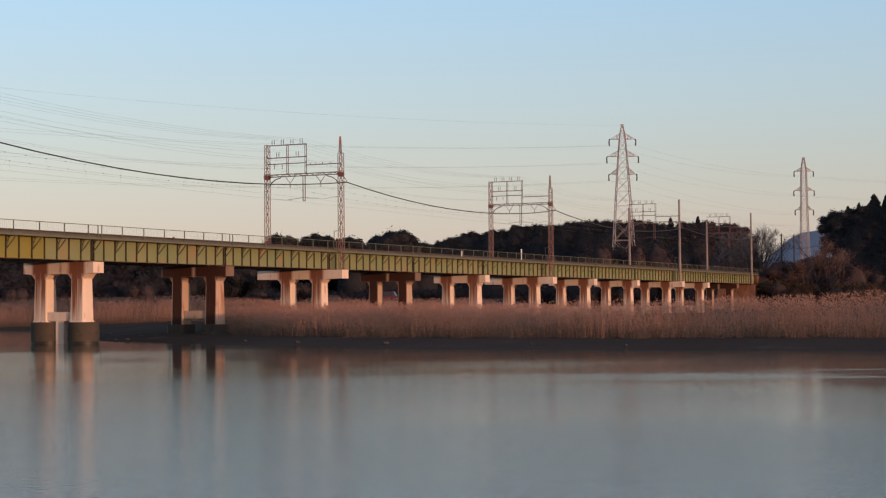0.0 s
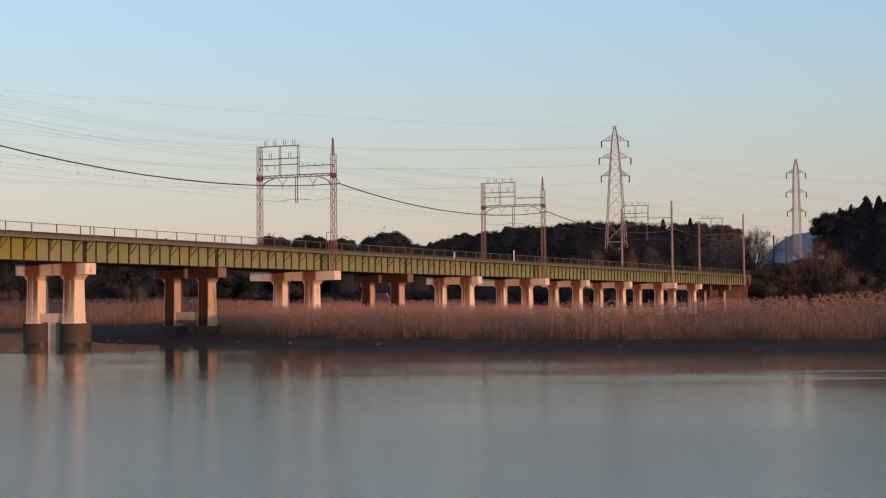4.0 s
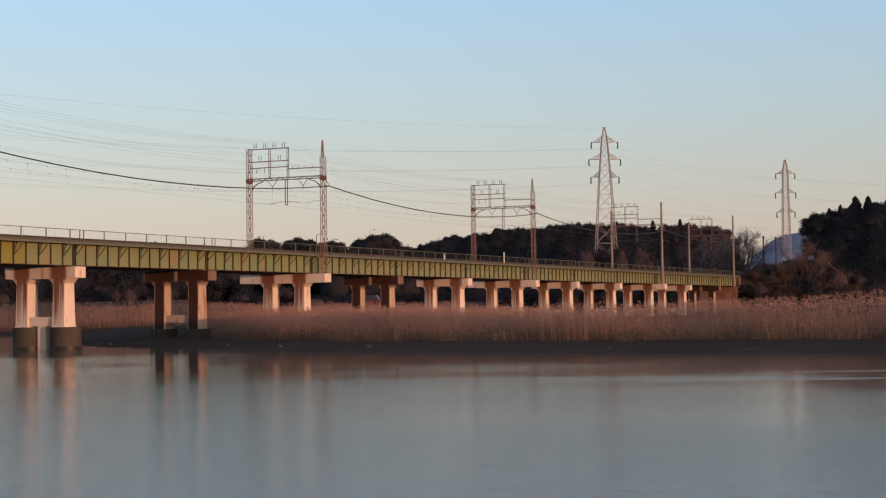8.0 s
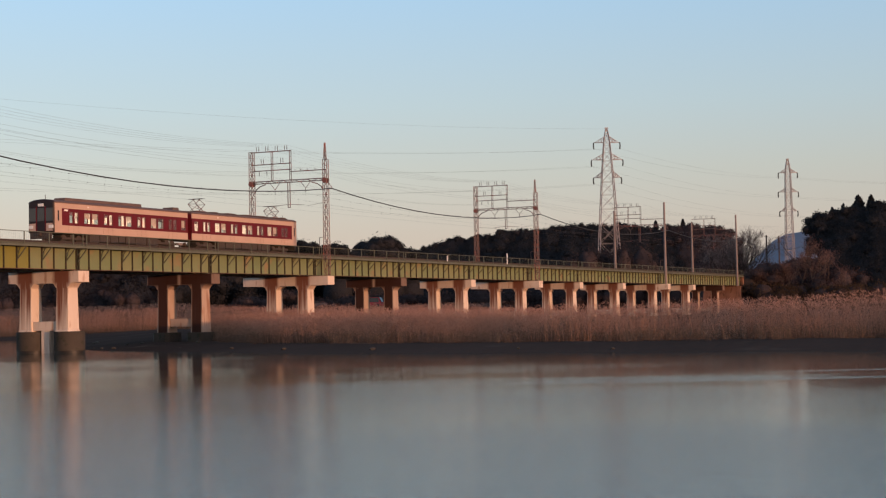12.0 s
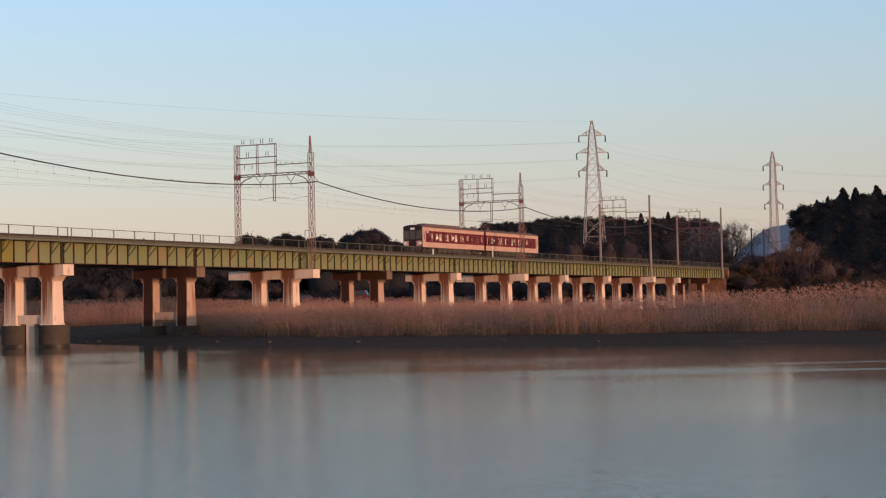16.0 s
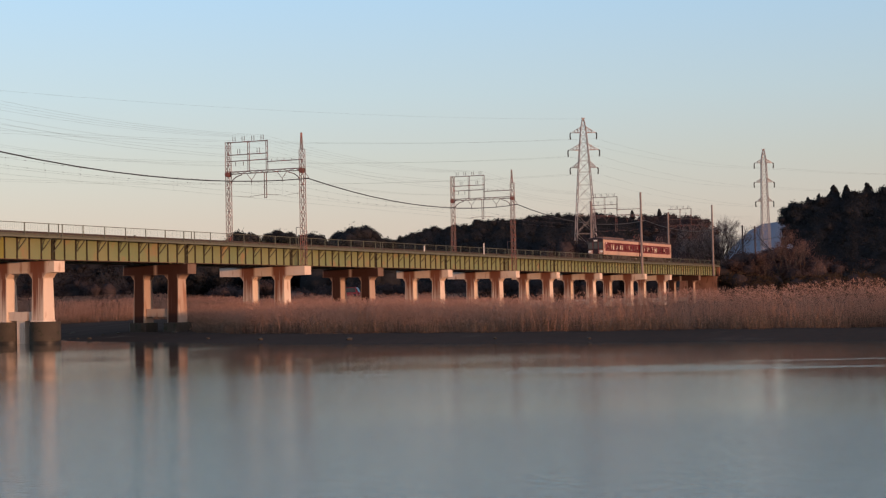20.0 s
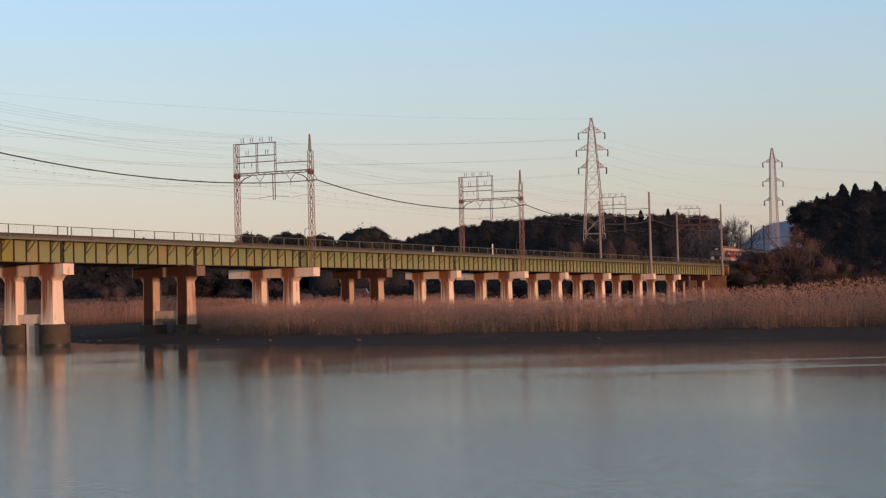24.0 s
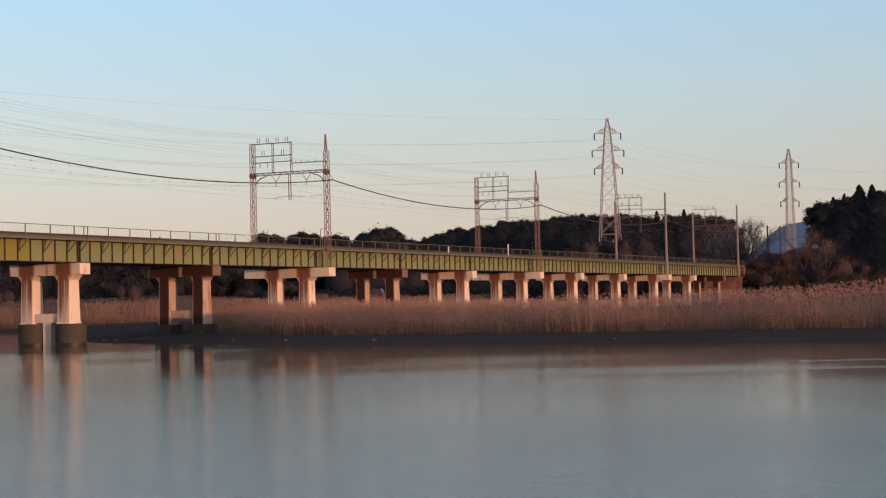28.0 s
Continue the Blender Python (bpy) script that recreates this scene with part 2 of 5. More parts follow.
let_through(REEDM, 0.55)
let_through(PLUME, 0.45)
let_through(MUDDY_SHADED, 0.4)
BARK = material("grey_brown_bark", (0.065, 0.042, 0.033), (0.045, 0.03, 0.025), 0.9, scale=1, fine=9, bump=0.4, stretch=(1, 1, 0.3))
TWIG = material("bare_brown_twigs", (0.115, 0.066, 0.056), (0.085, 0.05, 0.044), 0.9, bump=0, spread=0.3)
EVERGREEN = leafy("dark_evergreen_leaves", (0.024, 0.028, 0.033), (0.034, 0.036, 0.037), 0.2)
BROWNWOOD = leafy("brown_winter_leaves", (0.058, 0.045, 0.045), (0.044, 0.037, 0.039), 0.2)
# canopy insides: the shade among the leaves is put into these dark colours
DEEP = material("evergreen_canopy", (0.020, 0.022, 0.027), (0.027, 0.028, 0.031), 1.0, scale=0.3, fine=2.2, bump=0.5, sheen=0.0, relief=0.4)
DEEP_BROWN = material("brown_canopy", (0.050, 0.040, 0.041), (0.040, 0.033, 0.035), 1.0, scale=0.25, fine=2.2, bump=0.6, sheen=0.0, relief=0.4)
DARKWOOD = leafy("dark_bare_wood_twigs", (0.027, 0.023, 0.026), (0.021, 0.020, 0.023), 0.2)
PALETWIG = material("bare_pale_twigs", (0.24, 0.17, 0.15), (0.17, 0.12, 0.105), 0.9, bump=0, spread=0.3)
TWIGBUSH = leafy("reddish_brushwood_twigs", (0.082, 0.053, 0.049), (0.060, 0.042, 0.041), 0.25)
SHRUB = leafy("ochre_shrub_leaves", (0.085, 0.058, 0.038), (0.06, 0.043, 0.03))
FARHILL = material("hazy_blue_hill", (0.14, 0.168, 0.225), (0.115, 0.14, 0.19), 1.0, scale=0.004, fine=0.03, bump=0)


def glass_material():
    m = bpy.data.materials.new("train_window_glass")
    m.use_nodes = True
    n, l = m.node_tree.nodes, m.node_tree.links
    n.remove(n["Principled BSDF"])
    tr, gl, mx = n.new("ShaderNodeBsdfTransparent"), n.new("ShaderNodeBsdfGlossy"), n.new("ShaderNodeMixShader")
    tr.inputs[0].default_value = (0.9, 0.9, 0.88, 1)
    gl.inputs["Roughness"].default_value = 0.03
    mx.inputs[0].default_value = 0.09
    l.new(tr.outputs[0], mx.inputs[1])
    l.new(gl.outputs[0], mx.inputs[2])
    l.new(mx.outputs[0], n["Material Output"].inputs[0])
    return m


GLASS = glass_material()


def water_material():
    m = bpy.data.materials.new("rippled_river_water")
    m.use_nodes = True
    n, l = m.node_tree.nodes, m.node_tree.links
    p = n["Principled BSDF"]
    p.inputs["Base Color"].default_value = (0.052, 0.055, 0.046, 1)
    p.inputs["Roughness"].default_value, p.inputs["IOR"].default_value = 0.13, 1.33
    p.inputs["Specular Tint"].default_value = (0.70, 0.73, 0.70, 1)
    co = n.new("ShaderNodeTexCoord")
    mp = n.new("ShaderNodeMapping")
    turn = n.new("ShaderNodeMapping")
    turn.inputs["Rotation"].default_value = (0, 0, radians(-25))
    mp.inputs["Scale"].default_value = (1.0, 0.5, 1)
    l.new(co.outputs["Object"], turn.inputs[0])
    l.new(turn.outputs[0], mp.inputs[0])
    a, b = n.new("ShaderNodeTexNoise"), n.new("ShaderNodeTexNoise")
    a.inputs["Scale"].default_value, a.inputs["Detail"].default_value = 7.5, 7
    b.inputs["Scale"].default_value, b.inputs["Detail"].default_value = 0.05, 3
    l.new(mp.outputs[0], a.inputs[0])
    l.new(mp.outputs[0], b.inputs[0])
    # the wind ruffles the open river; the water in the lee of the reed bank lies calm
    rng = n.new("ShaderNodeMapRange")
    rng.inputs[1].default_value, rng.inputs[2].default_value = 0.3, 0.7
    rng.inputs[3].default_value, rng.inputs[4].default_value = -18.0, 18.0
    l.new(b.outputs[0], rng.inputs[0])
    out = n.new("ShaderNodeVectorMath")
    out.operation = "DOT_PRODUCT"
    out.inputs[1].default_value = (0.951, -0.308, 0)
    l.new(co.outputs["Object"], out.inputs[0])
    far = n.new("ShaderNodeMath")
    l.new(out.outputs["Value"], far.inputs[0])
    l.new(rng.outputs[0], far.inputs[1])
    calm = n.new("ShaderNodeMapRange")
    calm.interpolation_type = "SMOOTHSTEP"
    calm.inputs[1].default_value, calm.inputs[2].default_value = -58.0, -8.0
    calm.inputs[3].default_value, calm.inputs[4].default_value = 0.42, 0.07
    l.new(far.outputs[0], calm.inputs[0])
    # narrow gusts that ruffle the calm water in streaks along the bank
    gust_map, gust = n.new("ShaderNodeMapping"), n.new("ShaderNodeTexNoise")
    gust_map.inputs["Scale"].default_value = (0.16, 0.016, 1)
    gust.inputs["Scale"].default_value, gust.inputs["Detail"].default_value = 1.0, 4
    l.new(turn.outputs[0], gust_map.inputs[0])
    l.new(gust_map.outputs[0], gust.inputs[0])
    streaks = n.new("ShaderNodeMapRange")
    streaks.inputs[1].default_value, streaks.inputs[2].default_value = 0.60, 0.68
    streaks.inputs[4].default_value = 0.36
    l.new(gust.outputs[0], streaks.inputs[0])
    ruffle = n.new("ShaderNodeMath")
    ruffle.operation = "MAXIMUM"
    l.new(calm.outputs[0], ruffle.inputs[0])
    l.new(streaks.outputs[0], ruffle.inputs[1])
    rough = n.new("ShaderNodeMapRange")
    rough.inputs[3].default_value, rough.inputs[4].default_value = 0.05, 0.11
    l.new(calm.outputs[0], rough.inputs[0])
    l.new(rough.outputs[0], p.inputs["Roughness"])
    bp = n.new("ShaderNodeBump")
    bp.inputs["Distance"].default_value = 0.035
    l.new(ruffle.outputs[0], bp.inputs["Strength"])
    l.new(a.outputs[0], bp.inputs["Height"])
    l.new(bp.outputs[0], p.inputs["Normal"])
    return m


WATER = water_material()

# ---- mesh helpers ----


def part(name, bm, mat, parent=None, label="", at=None):
    """One mesh object from a bmesh, under a thing or a part where one is given."""
    me = bpy.data.meshes.new(name)
    bm.to_mesh(me)
    bm.free()
    me.materials.append(mat)
    ob = new(name, me)
    if parent:
        ob.parent = parent
    if at is not None:
        ob.matrix_basis = at
    if label:
        ob["label"] = label
    return ob


def again(ob, at, parent=None):
    """Another object on the same mesh."""
    o = new(ob.name.split(".")[0], ob.data)
    o.parent = parent or ob.parent
    o.matrix_basis = at
    if "label" in ob:
        o["label"] = ob["label"]
    return o


def thing(name, label, category, at=None, group="", kind=""):
    e = new(name)
    e.empty_display_size = 0.5
    if at is not None:
        e.matrix_basis = at
    return tagged(e, label, category, group, kind)


def box(bm, x0, x1, y0, y1, z0, z1, bevel=0.0):
    vs = [bm.verts.new(c) for c in ((x0, y0, z0), (x1, y0, z0), (x1, y1, z0), (x0, y1, z0), (x0, y0, z1), (x1, y0, z1), (x1, y1, z1), (x0, y1, z1))]
    fs = [bm.faces.new([vs[i] for i in f]) for f in ((0, 3, 2, 1), (4, 5, 6, 7), (0, 1, 5, 4), (1, 2, 6, 5), (2, 3, 7, 6), (3, 0, 4, 7))]
    if bevel:
        es = {e for f in fs for e in f.edges}
        bmesh.ops.bevel(bm, geom=list(es), offset=bevel, segments=2, affect="EDGES", profile=0.5)
    return bm


def boxed(*a, **k):
    return box(bmesh.new(), *a, **k)


def bar(bm, p, q, w, h=None, sides=4, taper=1.0):
    """A straight bar from p to q, w wide and h high, or round with more sides."""
    p, q = Vector(p), Vector(q)
    d = (q - p).normalized()
    s = d.cross(Vector((0, 0, 1)))
    s = s.normalized() if s.length > 1e-4 else Vector((0, 1, 0))
    u = s.cross(d)
    h = h or w
    rings = []
    for c, k in ((p, 1.0), (q, taper)):
        if sides == 4:
            offs = [(-w / 2, -h / 2), (w / 2, -h / 2), (w / 2, h / 2), (-w / 2, h / 2)]
        else:
            offs = [(math.cos(2 * math.pi * i / sides) * w / 2, math.sin(2 * math.pi * i / sides) * h / 2) for i in range(sides)]
        rings.append([bm.verts.new(c + s * (a * k) + u * (b * k)) for a, b in offs])
    a, b = rings
    for i in range(sides):
        j = (i + 1) % sides
        bm.faces.new((a[i], a[j], b[j], b[i]))
    bm.faces.new(a[::-1])
    bm.faces.new(b)
    return bm


def barred(*a, **k):
    return bar(bmesh.new(), *a, **k)


def prism(bm, outline, axis, lo, hi):
    """An outline in the other two axes, drawn out along axis (0, 1 or 2)."""
    def at(o, h):
        c = list(o)
        c.insert(axis, h)
        return bm.verts.new(c)
    a, b = [at(o, lo) for o in outline], [at(o, hi) for o in outline]
    n = len(a)
    for i in range(n):
        bm.faces.new((a[i], a[(i + 1) % n], b[(i + 1) % n], b[i]))
    bm.faces.new(a[::-1])
    bm.faces.new(b)
    bmesh.ops.recalc_face_normals(bm, faces=bm.faces)
    return bm


def drum(bm, x, y, z0, z1, rx, ry, n=24, top=1.0):
    a = [bm.verts.new((x + rx * math.cos(2 * math.pi * i / n), y + ry * math.sin(2 * math.pi * i / n), z0)) for i in range(n)]
    b = [bm.verts.new((x + top * rx * math.cos(2 * math.pi * i / n), y + top * ry * math.sin(2 * math.pi * i / n), z1)) for i in range(n)]
    for i in range(n):
        bm.faces.new((a[i], a[(i + 1) % n], b[(i + 1) % n], b[i]))
    bm.faces.new(a[::-1])
    bm.faces.new(b)
    return bm


def wire(name, points, r, mat, label, category, parent=None, sides=4):
    bm = bmesh.new()
    rings = []
    for i, p in enumerate(points):
        d = (Vector(points[min(i + 1, len(points) - 1)]) - Vector(points[max(i - 1, 0)])).normalized()
        s = d.cross(Vector((0, 0, 1))).normalized()
        u = s.cross(d)
        rings.append([bm.verts.new(Vector(p) + (s * math.cos(2 * math.pi * k / sides) + u * math.sin(2 * math.pi * k / sides)) * r) for k in range(sides)])
    for a, b in zip(rings, rings[1:]):
        for k in range(sides):
            bm.faces.new((a[k], a[(k + 1) % sides], b[(k + 1) % sides], b[k]))
    ob = part(name, bm, mat, parent, "" if not parent else label)
    if not parent:
        tagged(ob, label, category)
    return ob


def sagging(p, q, sag, n=14):
    p, q = Vector(p), Vector(q)
    return [p.lerp(q, i / n) - Vector((0, 0, 4 * sag * (i / n) * (1 - i / n))) for i in range(n + 1)]


def tube(bm, points, w):
    """One square rod along a bent line."""
    rings = []
    for i, p in enumerate(points):
        d = (Vector(points[min(i + 1, len(points) - 1)]) - Vector(points[max(i - 1, 0)])).normalized()
        s = d.cross(Vector((0, 0, 1)))
        s = s.normalized() if s.length > 1e-4 else Vector((0, 1, 0))
        u = s.cross(d)
        rings.append([bm.verts.new(Vector(p) + (s * a + u * b) * w / 2) for a, b in ((-1, -1), (1, -1), (1, 1), (-1, 1))])
    for a, b in zip(rings, rings[1:]):
        for k in range(4):
            bm.faces.new((a[k], a[(k + 1) % 4], b[(k + 1) % 4], b[k]))
    bm.faces.new(rings[0][::-1])
    bm.faces.new(rings[-1])
    return bm


def ring_frame(bm, y0, y1, x0, x1, z0, z1, t):
    """A rectangular frame round an opening, as one closed shape."""
    out = [(x0, z0), (x1, z0), (x1, z1), (x0, z1)]
    inn = [(x0 + t, z0 + t), (x1 - t, z0 + t), (x1 - t, z1 - t), (x0 + t, z1 - t)]
    v = {(k, j, i): bm.verts.new((c[0], y, c[1])) for k, ps in enumerate((out, inn)) for j, y in enumerate((y0, y1)) for i, c in enumerate(ps)}
    for i in range(4):
        j = (i + 1) % 4
        bm.faces.new((v[0, 0, i], v[0, 0, j], v[1, 0, j], v[1, 0, i]))
        bm.faces.new((v[0, 1, j], v[0, 1, i], v[1, 1, i], v[1, 1, j]))
        bm.faces.new((v[0, 0, j], v[0, 0, i], v[0, 1, i], v[0, 1, j]))
        bm.faces.new((v[1, 0, i], v[1, 0, j], v[1, 1, j], v[1, 1, i]))
    return bm


def soup(name, verts, faces, mat, smooth=False):
    me = bpy.data.meshes.new(name)
    me.from_pydata(verts, [], faces)
    me.materials.append(mat)
    return new(name, me)

# ---- ground and water ----
SPAN, WEB_Y, Z_BOTTOM, Z_WEB = 19.90, -2.90, 6.84, 8.64     # girder length, near web, its lower and upper edge
TRACK_FAR, TRACK_NEAR, Z_RAIL = 1.98, -1.75, 9.18
BRIDGE_END = 214.0
SHORE = np.array([(-12, -900), (-11, -400), (-10.7, -69), (-10, -52), (-9, -36), (-4, -21), (2, -10), (7, 0), (14, 8), (50, 36), (80, 57), (73, 78), (63, 98), (64, 150), (150, 290), (1500, 1500)], float)
REED_EDGE = np.array([(1, -140), (2, -67), (1.6, -48), (3.3, -29), (9, -15), (21, -4), (36, 6), (58, 10), (120, 14)], float)
REED_BACK = np.array([(150, 24), (122, 34), (104, 46), (90, 60), (78, 77), (68, 96)], float)     # the stand beyond the backwater


def side_of(line, x, y):
    """Signed distance of points to a polyline: positive on its right-hand side."""
    best = np.full(x.shape, 1e9)
    sign = np.ones(x.shape)
    for (ax, ay), (bx, by) in zip(line, line[1:]):
        ux, uy = bx - ax, by - ay
        k = np.clip(((x - ax) * ux + (y - ay) * uy) / (ux * ux + uy * uy), 0, 1)
        d = np.hypot(x - ax - k * ux, y - ay - k * uy)
        s = np.where(ux * (y - ay) - uy * (x - ax) < 0, 1.0, -1.0)
        near = d < best
        best, sign = np.where(near, d, best), np.where(near, s, sign)
    return best * sign


def ridge(x, y, line, height, width):
    return height * np.exp(-((np.abs(side_of(np.array(line, float), x, y)) / width) ** 2))


def back_bank(x, y):
    """How far a place belongs to the higher bank upstream of the bridge."""
    return np.clip((y - 0.6 * x + 25) / 20, 0, 1) * np.clip((x - 30) / 20, 0, 1)


def height_at(x, y):
    """The ground: river bed, mud bank, reed flat, hills, railway embankment and the near bank."""
    x, y = np.asarray(x, float), np.asarray(y, float)
    s = side_of(SHORE, x, y)
    z = np.where(s < 0, -np.clip(0.05 - s * 0.06, 0, 1.6), np.clip(s * 0.075, 0, 0.48 + 0.52 * back_bank(x, y)))
    z = z + np.where(s > -2, 0.07 * np.sin(x * 0.9 + 2 * np.sin(y * 0.31)) * np.sin(y * 0.7 + 1.3 * np.sin(x * 0.23)) * np.clip((s + 2) / 6, 0, 1), 0)
    far = np.clip((s - 80) / 60, 0, 1)
    z = z + far * 1.2
    z = z + ridge(x, y, [(336, 112), (345, 95), (354, 66), (360, 48)], 15, 18)
    z = z + ridge(x, y, [(322, 150), (338, 128)], 3, 18)
    z = z + ridge(x, y, [(172, 86), (184, 68), (200, 46)], 3.2, 6)
    z = z + ridge(x, y, [(247, -17), (258, -20.5), (285, -27)], 14, 12)
    # unseen ridge, added to keep the sun off the hill beside the line
    z = z + ridge(x, y, [(272, -50), (258, -64), (234, -80)], 17, 11)
    z = z + ridge(x, y, [(225, 150), (245, 120), (262, 112)], 7, 18)
    z = z + ridge(x, y, [(600, 400), (640, 100), (620, -300)], 9, 90)
    bank = np.clip((x - BRIDGE_END + 4) / 6, 0, 1) * np.clip((11.5 - np.abs(y)) / 6.5, 0, 1)
    cut = (x > BRIDGE_END) & (np.abs(y) < 5.2)
    z = np.where(cut, 8.35, np.where(bank > 0, np.maximum(z, 8.35 * bank), z))
    a = radians(25)
    near = 5 - ((x + 109.9) * math.cos(a) + (y + 87) * math.sin(a))
    z = np.where(near > -6, np.maximum(z, np.clip(near * 0.12, -1.5, 1.15)), z)
    return z


def axis(lo, hi, step, reach):
    mid = list(np.arange(lo, hi + step, step))
    out, d = [], step
    v = hi
    while v < reach:
        d *= 1.35
        v += d
        out.append(v)
    d, v, low = step, lo, []
    while v > -reach:
        d *= 1.35
        v -= d
        low.append(v)
    return np.array(low[::-1] + mid + out)


def build_ground():
    xs, ys = axis(-130, 420, 3.0, 4500), axis(-170, 220, 3.0, 4500)
    gx, gy = np.meshgrid(xs, ys, indexing="ij")
    gz = height_at(gx, gy)
    verts = np.stack([gx, gy, gz], -1).reshape(-1, 3).tolist()
    nx, ny = len(xs), len(ys)
    faces = [(i * ny + j, (i + 1) * ny + j, (i + 1) * ny + j + 1, i * ny + j + 1) for i in range(nx - 1) for j in range(ny - 1)]
    g = soup("ground", verts, faces, GROUND)
    g.data.shade_smooth()
    tagged(g, "dark wet mud bank rising to wooded hills", "ground", kind="structure")
    xs, ys = axis(-130, 330, 20.0, 4500), axis(-170, 330, 20.0, 4500)
    nx, ny = len(xs), len(ys)
    w = soup("water", [(x, y, 0.0) for x in xs for y in ys], [(i * ny + j, (i + 1) * ny + j, (i + 1) * ny + j + 1, i * ny + j + 1) for i in range(nx - 1) for j in range(ny - 1)], WATER)
    tagged(w, "grey rippled river reflecting the evening sky", "water", kind="structure")


build_ground()


def far_mountain():
    bm = bmesh.new()
    n = 40
    top, foot, back = [], [], []
    for i in range(n + 1):
        k = i / n
        x, y = 1500 + 60 * math.sin(k * 9), 520 - 640 * k
        h = 14 + 59 * math.exp(-(abs(k - 0.40) / 0.115) ** 2.6) + 1.5 * noise.noise((k * 20, 0, 0))
        top.append(bm.verts.new((x, y, h)))
        foot.append(bm.verts.new((x - 170, y, -2)))
        back.append(bm.verts.new((x + 200, y, -2)))
    for i in range(n):
        bm.faces.new((foot[i], foot[i + 1], top[i + 1], top[i]))
        bm.faces.new((top[i], top[i + 1], back[i + 1], back[i]))
    for f in bm.faces:
        f.smooth = True
    tagged(part("backdrop_mountain", bm, FARHILL), "hazy blue distant mountain", "mountain", kind="structure")


far_mountain()

# ---- bridge: piers ----


def oblong(w, d, c):
    """A rectangle in x, y with cut corners."""
    return [(-w + c, -d), (w - c, -d), (w, -d + c), (w, d - c), (w - c, d), (-w + c, d), (-w, d - c), (-w, -d + c)]


def loft(bm, sections):
    """Stacked outlines of equal count: (z, [(x, y)...])."""
    rings = [[bm.verts.new((x, y, z)) for x, y in o] for z, o in sections]
    for a, b in zip(rings, rings[1:]):
        for i in range(len(a)):
            j = (i + 1) % len(a)
            bm.faces.new((a[i], a[j], b[j], b[i]))
    bm.faces.new(rings[0][::-1])
    bm.faces.new(rings[-1])
    return bm


def pier(x, mat, long_cap, label, wet=True):
    p = thing("bridge_pier", label, "bridge pier", pose(x, 0, 0), "piers of the bridge")
    lo, hi = (-4.95, 5.3) if long_cap else (-3.6, 3.6)
    zt, zb = Z_BOTTOM - 0.08, 5.80
    # cap with haunches at the columns: its outline in y, z drawn out along the track
    out = [(lo, zt), (lo, zb + 0.05)]
    for c in COLUMN_Y:
        out += [(c - 0.95, zb), (c - 0.80, zb - 0.12), (c - 0.58, zb - 0.42), (c + 0.58, zb - 0.42), (c + 0.80, zb - 0.12), (c + 0.95, zb)]
    out += [(hi, zb + 0.05), (hi, zt)]
    bm = prism(bmesh.new(), out, 0, -0.70, 0.70)
    part("cap", bm, mat, p)
    for c in COLUMN_Y:
        bm = loft(bmesh.new(), [(1.79 if wet else -1.0, [(a, b + c) for a, b in oblong(0.86, 0.74, 0.1)]), (1.95 if wet else 1.8, [(a, b + c) for a, b in oblong(0.74, 0.66, 0.06)]),
                                (zb - 0.41, [(a, b + c) for a, b in oblong(0.64, 0.60, 0.05)])])
        part("column", bm, mat, p)
        if wet:
            y = -2.10 if c < 0 else 1.76
            for nm, lo_z, hi_z, r, m, lb in (("caisson", 0.22, 1.80, 1.27, DARKSTONE, "dark grey round concrete caisson"), ("tide_mark", -1.7, 0.22, 1.262, TIDEMARK, "black wet foot of the caisson")):
                d = part(nm, drum(bmesh.new(), 0, y, lo_z, hi_z, r, r, 40), m, p, lb)
                d.data.shade_smooth()
                d.data.set_sharp_from_angle(angle=radians(40))
        else:
            part("footing", loft(bmesh.new(), [(-1.5, [(a, b + c) for a, b in oblong(1.35, 0.95, 0.3)]), (1.35, [(a, b + c) for a, b in oblong(1.3, 0.9, 0.3)])]), DARKSTONE, p, "dark footing")
    z0 = 1.88
    part("strut", boxed(-0.56, 0.56, COLUMN_Y[0] + 0.5, COLUMN_Y[1] - 0.5, z0, z0 + 0.76, bevel=0.03), CONCRETE if wet else mat, p)
    if wet:
        part("middle_post", boxed(-0.5, 0.5, -0.42, 0.42, -1.7, z0 - 0.002, bevel=0.03), CONCRETE, p, "pale concrete post between the caissons")
    for ty in (TRACK_NEAR, TRACK_FAR):
        for w in (-1.15, 1.15):
            for bx in (-0.55, 0.55):
                part("bearing", boxed(bx - 0.2, bx + 0.2, ty + w - 0.22, ty + w + 0.22, zt - 0.002, Z_BOTTOM - 0.03), FLANGE, p)
    return p


for k in range(-9, 11):
    dark = k in (1, 3, 10)
    pier(k * SPAN, RUSTY if dark else CONCRETE, k % 3 == 2, "rust-stained brown concrete pier with two columns" if dark else "pale sunlit concrete pier with two columns", wet=k <= 0)


def abutment():
    a = thing("abutment", "rust-stained concrete abutment at the bridge's end", "abutment", pose(BRIDGE_END, 0, 0))
    part("wall", prism(bmesh.new(), [(-4.6, 0.0), (0.2, 0.0), (2.0, 0.0), (2.0, 6.7), (-2.2, 6.7), (-2.6, 5.4)], 1, -3.6, 3.9), ABUTMENT, a)
    part("parapet", boxed(-0.05, 2.0, -3.6, 3.9, 6.702, 8.5, bevel=0.05), ABUTMENT, a)


abutment()

# ---- bridge: girders, walkway, railing ----
PANELS = 13


